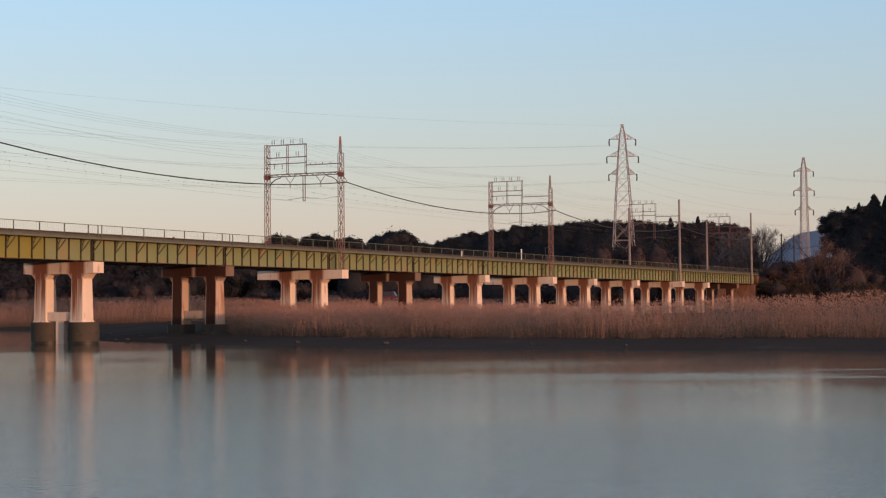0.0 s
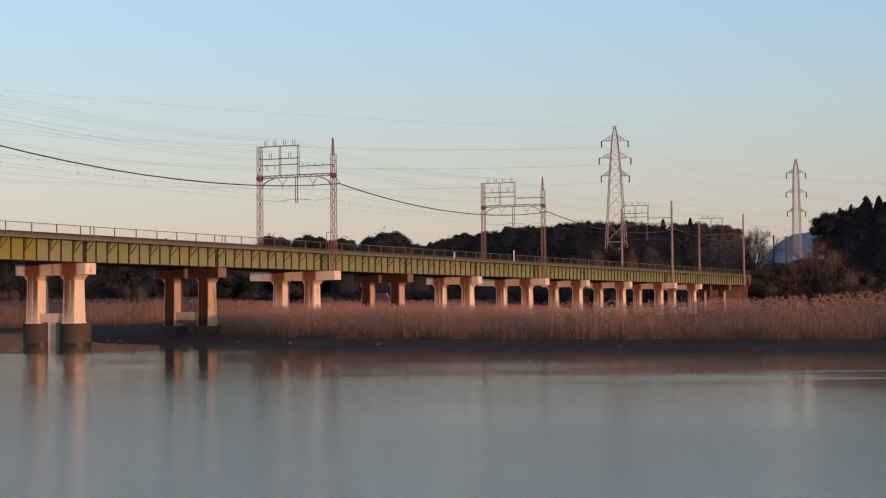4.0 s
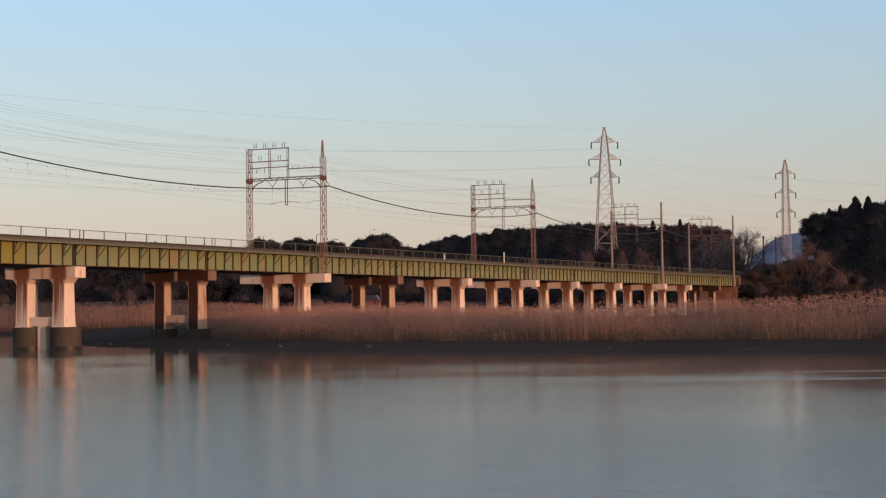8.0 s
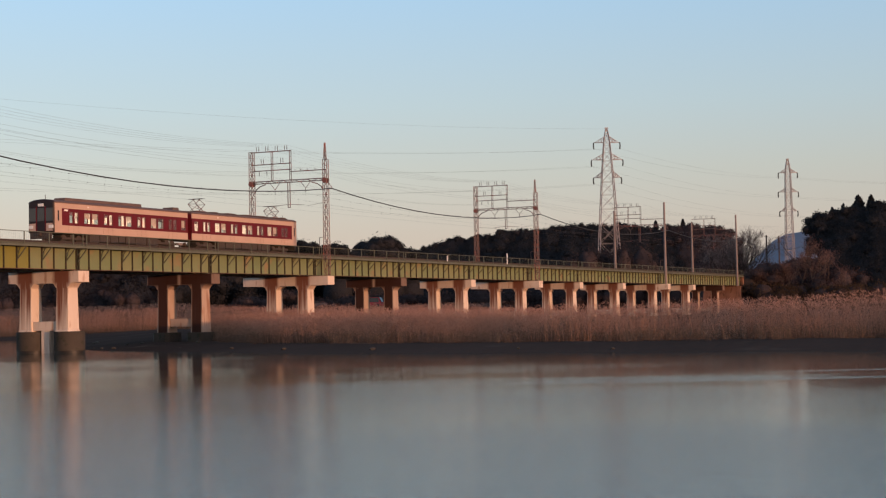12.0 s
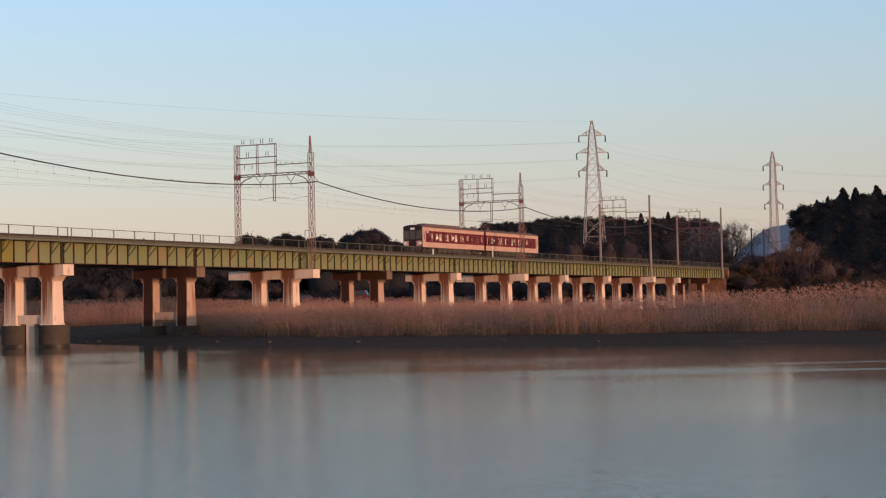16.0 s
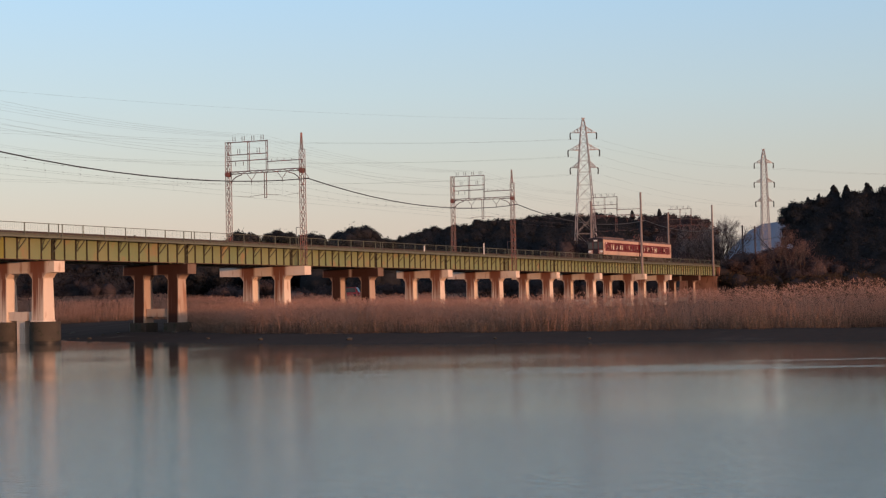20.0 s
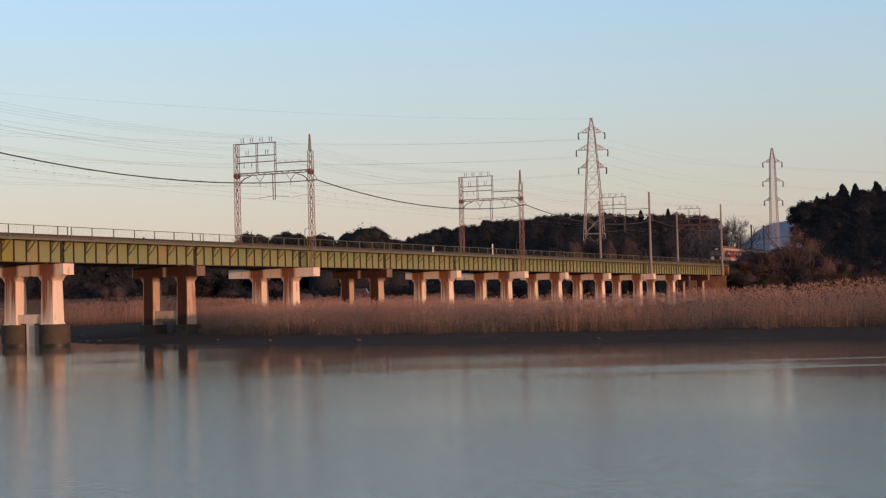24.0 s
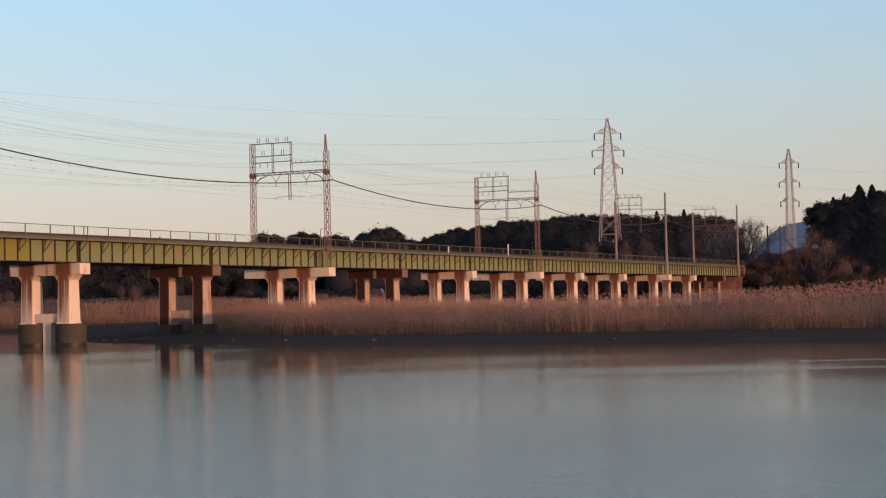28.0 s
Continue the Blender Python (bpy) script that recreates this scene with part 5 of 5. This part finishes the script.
def ridge_wood(name, line, tops, rows, step, drop, spacing, r, per, size, mat, label, seed):
    """A wooded slope that faces the river: rows of crowns below one another, the highest along the crest."""
    rng = np.random.default_rng(seed)
    line = np.array(line, float)
    cum = np.concatenate([[0], np.cumsum(np.hypot(*np.diff(line, axis=0).T))])

    def top_at(q, k):
        return np.interp(q, cum, tops) - drop * k + 0.35 * math.sin(q * 0.9 + k) + 0.3 * math.sin(q * 0.37 + 2 * k)
    crowns = []
    for k in range(rows):
        for q in np.arange(0, cum[-1], spacing * (1 + 0.12 * k)):
            q = q + rng.normal(0, spacing * 0.35)
            x, y = np.interp(q, cum, line[:, 0]) - 0.907 * step * k, np.interp(q, cum, line[:, 1]) - 0.42 * step * k
            top = top_at(q, k) - rng.uniform(0, 0.6) * (1 + k * 0.5)
            rad = r * rng.uniform(0.5, 1.15)
            hh = rad * rng.uniform(0.75, 1.05)
            crowns.append((x + rng.normal(0, 0.8), y + rng.normal(0, 0.8), top - hh, rad, hh))
    # the closed canopy between the crowns, from the crest down to the foot of the slope
    qs = np.arange(0, cum[-1] + 0.9, 0.9)
    net = []
    for k in [-1] + [0.5 * i for i in range(2 * rows)] + [rows]:
        for q in qs:
            q2 = min(q, cum[-1])
            x, y = np.interp(q2, cum, line[:, 0]) - 0.907 * step * k, np.interp(q2, cum, line[:, 1]) - 0.42 * step * k
            edge = 0.55 + 2.5 * max(0, 1 - min(q2, cum[-1] - q2) / 2.0)
            z = top_at(q2, k) - edge - rng.uniform(0, 0.7) if 0 <= k < rows else (top_at(q2, 0) - 4 if k < 0 else 0.0)
            net.append((x + rng.normal(0, 0.25), y + rng.normal(0, 0.25), z))
    w = len(qs)
    cells = [(a * w + i, a * w + i + 1, (a + 1) * w + i + 1, (a + 1) * w + i) for a in range(2 * rows + 1) for i in range(w - 1)]
    return leaves(name, crowns, per, size, mat, label, "wood", seed, 0.74, sheet=(net, cells))


FAR_CREST = [(317, 131), (320, 126), (323, 120.5), (329, 107), (333.6, 96.4), (340.8, 78), (343, 71.6), (347.8, 57.3), (350, 50)]
FAR_TOPS = [17.5, 20.6, 22.4, 25.3, 26.6, 27.8, 28.1, 26.7, 26.2]
ridge_wood("far_wood", FAR_CREST, FAR_TOPS, 8, 4.8, 2.2, 1.5, 1.6, 420, 0.21, EVERGREEN, "dark evergreen wood on the far ridge", 11)
ridge_wood("far_wood", [(347, 54), (350.5, 47), (352.5, 41), (354.4, 34.6)], [26.4, 27.2, 26.8, 25.0], 7, 4.4, 2.2, 1.6, 1.6, 420, 0.20, BROWNWOOD, "brown winter wood at the ridge's end", 12)
wood("far_wood", [(308, 130), (326, 90), (332, 62)], 6, 110, 5, 8, 420, 0.32, BROWNWOOD, "dark brown winter wood on the ridge's slope", 19, cap=17)
HILL_CREST = [(246.6, -9.4), (247.3, -12.5), (248, -16), (248.7, -19.5), (249.3, -23), (251, -33), (252, -49)]
HILL_TOPS = [22.0, 22.7, 23.5, 24.3, 25.0, 25.4, 25.0]
ridge_wood("hill_wood", HILL_CREST, HILL_TOPS, 9, 3.3, 1.95, 1.3, 1.4, 520, 0.19, EVERGREEN, "dark evergreen wood on the hill beside the line", 13)
# added trees on the unseen ridge, out of view, to shade the visible hill
wood("hill_wood", [(272, -50), (258, -64), (234, -80)], 3, 60, 6, 9, 160, 0.6, EVERGREEN, "dark evergreen wood on the hill beside the line", 23)
ridge_wood("river_wood", [(112, 248), (150, 205), (185, 165), (212, 130)], [17.0, 15.4, 15.4, 15.0], 7, 2.3, 2.1, 1.6, 1.3, 420, 0.17, DARKWOOD, "dark winter wood on the far bank", 15)
wood("river_wood", [(165, 178), (176, 163), (205, 128)], 3, 16, 4, 8.0, 500, 0.16, BROWNWOOD, "brown winter bushes before the far wood", 24, 0.30)
wood("river_wood", [(206, 140), (240, 117), (262, 112)], 5, 60, 7, 10, 450, 0.32, EVERGREEN, "dark winter wood behind the bridge", 16)
wood("thicket", [(185, 90), (205, 64), (232, 26)], 4, 90, 3, 6, 300, 0.26, BROWNWOOD, "low brown thicket behind the reeds", 17, 0.5)
wood("thicket", [(217, -7.5), (232, -8), (252, -8.5)], 1.6, 80, 2.5, 6.0, 420, 0.18, TWIGBUSH, "reddish-brown brushwood on the embankment's slope", 20, 0.5, cap=13.0)
wood("thicket", [(224, -14), (228, -20), (231, -27)], 1.8, 46, 4, 9, 420, 0.2, TWIGBUSH, "reddish-brown brushwood at the foot of the hill", 21, 0.4, cap=10.4)
wood("river_wood", [(224, 36), (231, 30), (236, 23)], 1.6, 16, 12.0, 16.0, 500, 0.24, BROWNWOOD, "brown winter trees round the pylon's foot", 22, 0.2)
wood("thicket", [(213, 4), (215, -12), (221, -25), (227, -52)], 2.2, 110, 3, 6, 420, 0.22, SHRUB, "low ochre thicket at the foot of the embankment", 18, 0.5, cap=7.6)


def limbs(bm, p, d, length, r, depth, rng, tips):
    """A limb and, from its end and side, thinner ones."""
    q = p + d * length
    bar(bm, p, q, 2 * r, sides=5, taper=0.68)
    if depth == 0:
        tips.append(q)
        return
    for i in range(3 if depth > 1 else 4):
        e = (d + Vector(rng.normal(0, 0.42, 3)) + Vector((0, 0, 0.18))).normalized()
        limbs(bm, p.lerp(q, rng.uniform(0.55, 1.0)), e, length * rng.uniform(0.55, 0.8), r * 0.55, depth - 1, rng, tips)


def bare_tree(x, y, h, seed, label, twig, fine):
    rng = np.random.default_rng(seed)
    t = thing("tree", label, "tree", pose(x, y, float(height_at(x, y)) - 0.2))
    bm, tips = bmesh.new(), []
    limbs(bm, Vector((0, 0, 0)), Vector((rng.normal(0, 0.04), rng.normal(0, 0.04), 1)).normalized(), h * 0.36, h * 0.014, 4, rng, tips)
    part("trunk", bm, BARK, t)
    bm = bmesh.new()
    for p in tips:
        for _ in range(9):
            e = Vector(rng.normal(0, 1, 3)) * 0.5 + Vector((0, 0, 0.45))
            a = p + Vector(rng.normal(0, 0.35, 3))
            b = a + e * h * 0.06
            w = Vector(rng.normal(0, 1, 3)).normalized() * fine
            bm.faces.new([bm.verts.new(v) for v in (a - w, a + w, b)])
    tagged(part("crown", bm, twig, t, "fine bare twigs"), kind="stuff")


for x, y, h, sd in ((216.5, -12.0, 12.5, 31), (219, -14.5, 17.0, 32), (216, -17.0, 15.5, 33), (222, -18, 14.0, 34), (214, -24, 9.0, 38), (220, -11.0, 14.0, 39), (268, 9.8, 21.0, 35), (267, 11.8, 20.5, 36), (266, 13.8, 20.0, 37), (270, 16.5, 18.5, 40), (264, 8.4, 18.0, 60), (263, 12.6, 17.0, 61), (272, 12.4, 21.0, 62)):
    bare_tree(x, y, h, sd, "bare brown winter tree beside the embankment" if y < 0 else "bare pale winter tree behind the bridge's end", TWIG if y < 0 else PALETWIG, 0.022 if y < 0 else 0.042)


def dome_tree(x, y, top, r, seed, label):
    """A broad low dome of dense foliage on a short trunk."""
    z0 = float(height_at(x, y)) - 0.2
    t = thing("tree", label, "tree", pose(x, y, z0))
    h = top - z0
    rng = np.random.default_rng(seed)
    bm, tips = bmesh.new(), []
    limbs(bm, Vector((0, 0, 0)), Vector((0, 0, 1)), h * 0.26, 0.3, 2, rng, tips)
    part("trunk", bm, BARK, t)
    crowns = [(0, 0, h * 0.66, r * 0.86, h * 0.32), (0, 0, h * 0.36, r * 0.9, h * 0.3)]
    for i in range(26):
        a, e = rng.uniform(0, 2 * math.pi), math.asin(rng.uniform(0.0, 0.97))
        crowns.append((r * 0.78 * math.cos(e) * math.cos(a), r * 0.78 * math.cos(e) * math.sin(a), h * 0.60 + (h * 0.4 - r * 0.25) * math.sin(e), r * rng.uniform(0.2, 0.32), r * rng.uniform(0.16, 0.25)))
    c = leaves("crown", crowns, 420, 0.2, EVERGREEN, "", "", seed, 0.90)
    c.parent = t


for x, y, top, r, sd in ((226.5, 84.5, 21.3, 7.8, 41), (222.0, 92.5, 19.4, 4.6, 42), (230.5, 78.8, 17.8, 3.6, 43), (233, 119.5, 21.3, 6.2, 44), (238, 111.0, 21.5, 5.8, 45), (242, 105.0, 20.6, 5.2, 46), (228, 127.0, 18.8, 4.6, 47)):
    dome_tree(x, y, top, r, sd, "dark dome-shaped evergreen tree behind the bridge")


def conifer(x, y, top, h, r, seed, label):
    """A pointed tree: tiers of drooping foliage, narrower towards the tip."""
    t = thing("tree", label, "tree", pose(x, y, top - h))
    rng = np.random.default_rng(seed)
    part("trunk", barred((0, 0, 0), (0, 0, h * 0.9), 0.3, sides=6, taper=0.3), BARK, t)
    crowns = []
    for i in range(7):
        k = i / 7
        for _ in range(4):
            w = r * (1 - k * 0.9)
            a = rng.uniform(0, 2 * math.pi)
            crowns.append((w * 0.5 * math.cos(a), w * 0.5 * math.sin(a), h * (0.32 + 0.64 * k) + rng.normal(0, 0.15), w * 0.62, h * 0.075))
    c = leaves("crown", crowns, 130, 0.2, EVERGREEN, "", "", seed, 0.85)
    c.parent = t


for x, y, top, h, r, sd in ((255.8, -19.0, 27.0, 8, 2.7, 51), (256.3, -21.8, 26.6, 7, 2.0, 52), (255, -15.9, 25.0, 6, 1.2, 53), (256, -26.5, 27.2, 8, 2.3, 54), (254.6, -13.6, 24.4, 5, 1.0, 55), (349.5, 56.8, 28.4, 6, 1.4, 56), (351, 49.0, 28.6, 6, 1.2, 57)):
    conifer(x, y, top, h, r, sd, "dark pointed conifer on the wooded crest")

# ---- vehicles and markers ----


def parked_car(x, y, turn, mat, label, tall=1.45):
    z = float(height_at(x, y))
    c = thing("car", label, "car", pose(x, y, z, 0, 0, turn))
    part("body", prism(bmesh.new(), [(-2.0, 0.3), (2.0, 0.3), (2.1, 0.55), (2.05, 0.85), (1.2, 0.95), (0.75, tall), (-1.5, tall), (-2.0, 0.95)], 1, -0.82, 0.82), mat, c)
    for sx in (-1.3, 1.3):
        for sy in (-0.74, 0.74):
            part("wheel", barred((sx, sy - 0.1, 0.3), (sx, sy + 0.1, 0.3), 0.6, sides=14), BLACK, c)
    part("rear_window", prism(bmesh.new(), [(-1.62, tall - 0.08), (-1.58, tall - 0.05), (-2.0, 1.02), (-2.04, 1.0)], 1, -0.65, 0.65), GLASS_DARK, c)
    for sy in (-0.828, 0.828):
        part("side_window", prism(bmesh.new(), [(-1.5, 0.98), (0.95, 0.98), (0.66, tall - 0.1), (-1.35, tall - 0.1)], 1, sy - 0.006, sy + 0.006), GLASS_DARK, c)
    for sy in (-0.62, 0.62):
        part("tail_lamp", boxed(-2.07, -1.99, sy - 0.14, sy + 0.14, 0.7, 0.92), REDPAINT, c)
    part("number_plate", boxed(-2.05, -2.0, -0.2, 0.2, 0.5, 0.62), WHITE, c)


parked_car(184.6, 64.9, 100, REDPAINT, "small red car parked on the levee road", 1.95)
parked_car(178.6, 74.6, 118, STEEL, "silver-grey car parked low on the levee", 1.2)
parked_car(176.5, 76.5, 120, BLACK, "dark car parked on the levee road")


def stone(x, y, r, seed):
    """A low wet lump of rock half sunk in the mud."""
    rng = np.random.default_rng(seed)
    bm = bmesh.new()
    bmesh.ops.create_icosphere(bm, subdivisions=2, radius=r)
    for v in bm.verts:
        v.co *= rng.uniform(0.82, 1.12)
        v.co.z *= 0.55
    ob = part("stone", bm, DARKSTONE, None, at=pose(x, y, max(0.0, float(height_at(x, y))) + r * 0.15, 0, 0, rng.uniform(0, 360)))
    tagged(ob, "dark wet stone half sunk in the mud", "stone", "stones on the mud bank")


for i, (x, y) in enumerate(((13.0, 5.2), (15.6, 3.4), (17.2, 2.8), (18.6, -4.2), (21.4, -4.0), (11.2, 3.0), (9.4, 0.4), (12.6, -6.4), (5.6, -9.2), (1.2, -17.0), (-2.6, -24.0), (-5.4, -33.0), (-7.2, -45.0), (-8.0, -52.0), (30.0, 18.0), (36.0, 22.0))):
    stone(x, y, 0.12 + 0.05 * (i % 4), 70 + i)


def marker(x, y, h, mat, label):
    m = thing("marker_post", label, "post", pose(x, y, Z_WEB + 0.03), "marker posts on the walkway")
    part("post", boxed(-0.09, 0.09, -0.05, 0.05, 0, h, bevel=0.015), mat, m)
    part("foot", boxed(-0.14, 0.14, -0.1, 0.1, 0.0, 0.05), STEEL, m)


marker(91.9, -3.16, 1.75, WHITE, "white trackside marker post on the walkway")
marker(72.8, -3.16, 1.0, WHITE, "short white trackside marker post on the walkway")
marker(11.4, -3.16, 0.55, RAILSTEEL, "slim rusty trackside marker post on the walkway")


def line_pole(x, y, top):
    z = float(height_at(x, y)) - 0.2
    p = thing("utility_pole", "dark utility pole beyond the bridge's end", "pole", pose(x, y, z), "utility poles")
    part("shaft", barred((0, 0, 0), (0, 0, top - z), 0.46, sides=8, taper=0.75), BARK, p)
    part("crossbar", barred((0, -0.5, top - z - 0.4), (0, 0.5, top - z - 0.4), 0.1), BARK, p)


line_pole(279, 7.2, 19.6)
line_pole(308, 11.0, 20.6)

# ---- motion ----


def motions():
    z = Z_RAIL
    walk(front_car, [(t, pose(x + 0.12 - CAR_L, TRACK_FAR, z)) for t, x in TRAIN])
    walk(rear_car, [(t, pose(x + 0.12 - CAR_L - CAR_PITCH, TRACK_FAR, z)) for t, x in TRAIN])


motions()
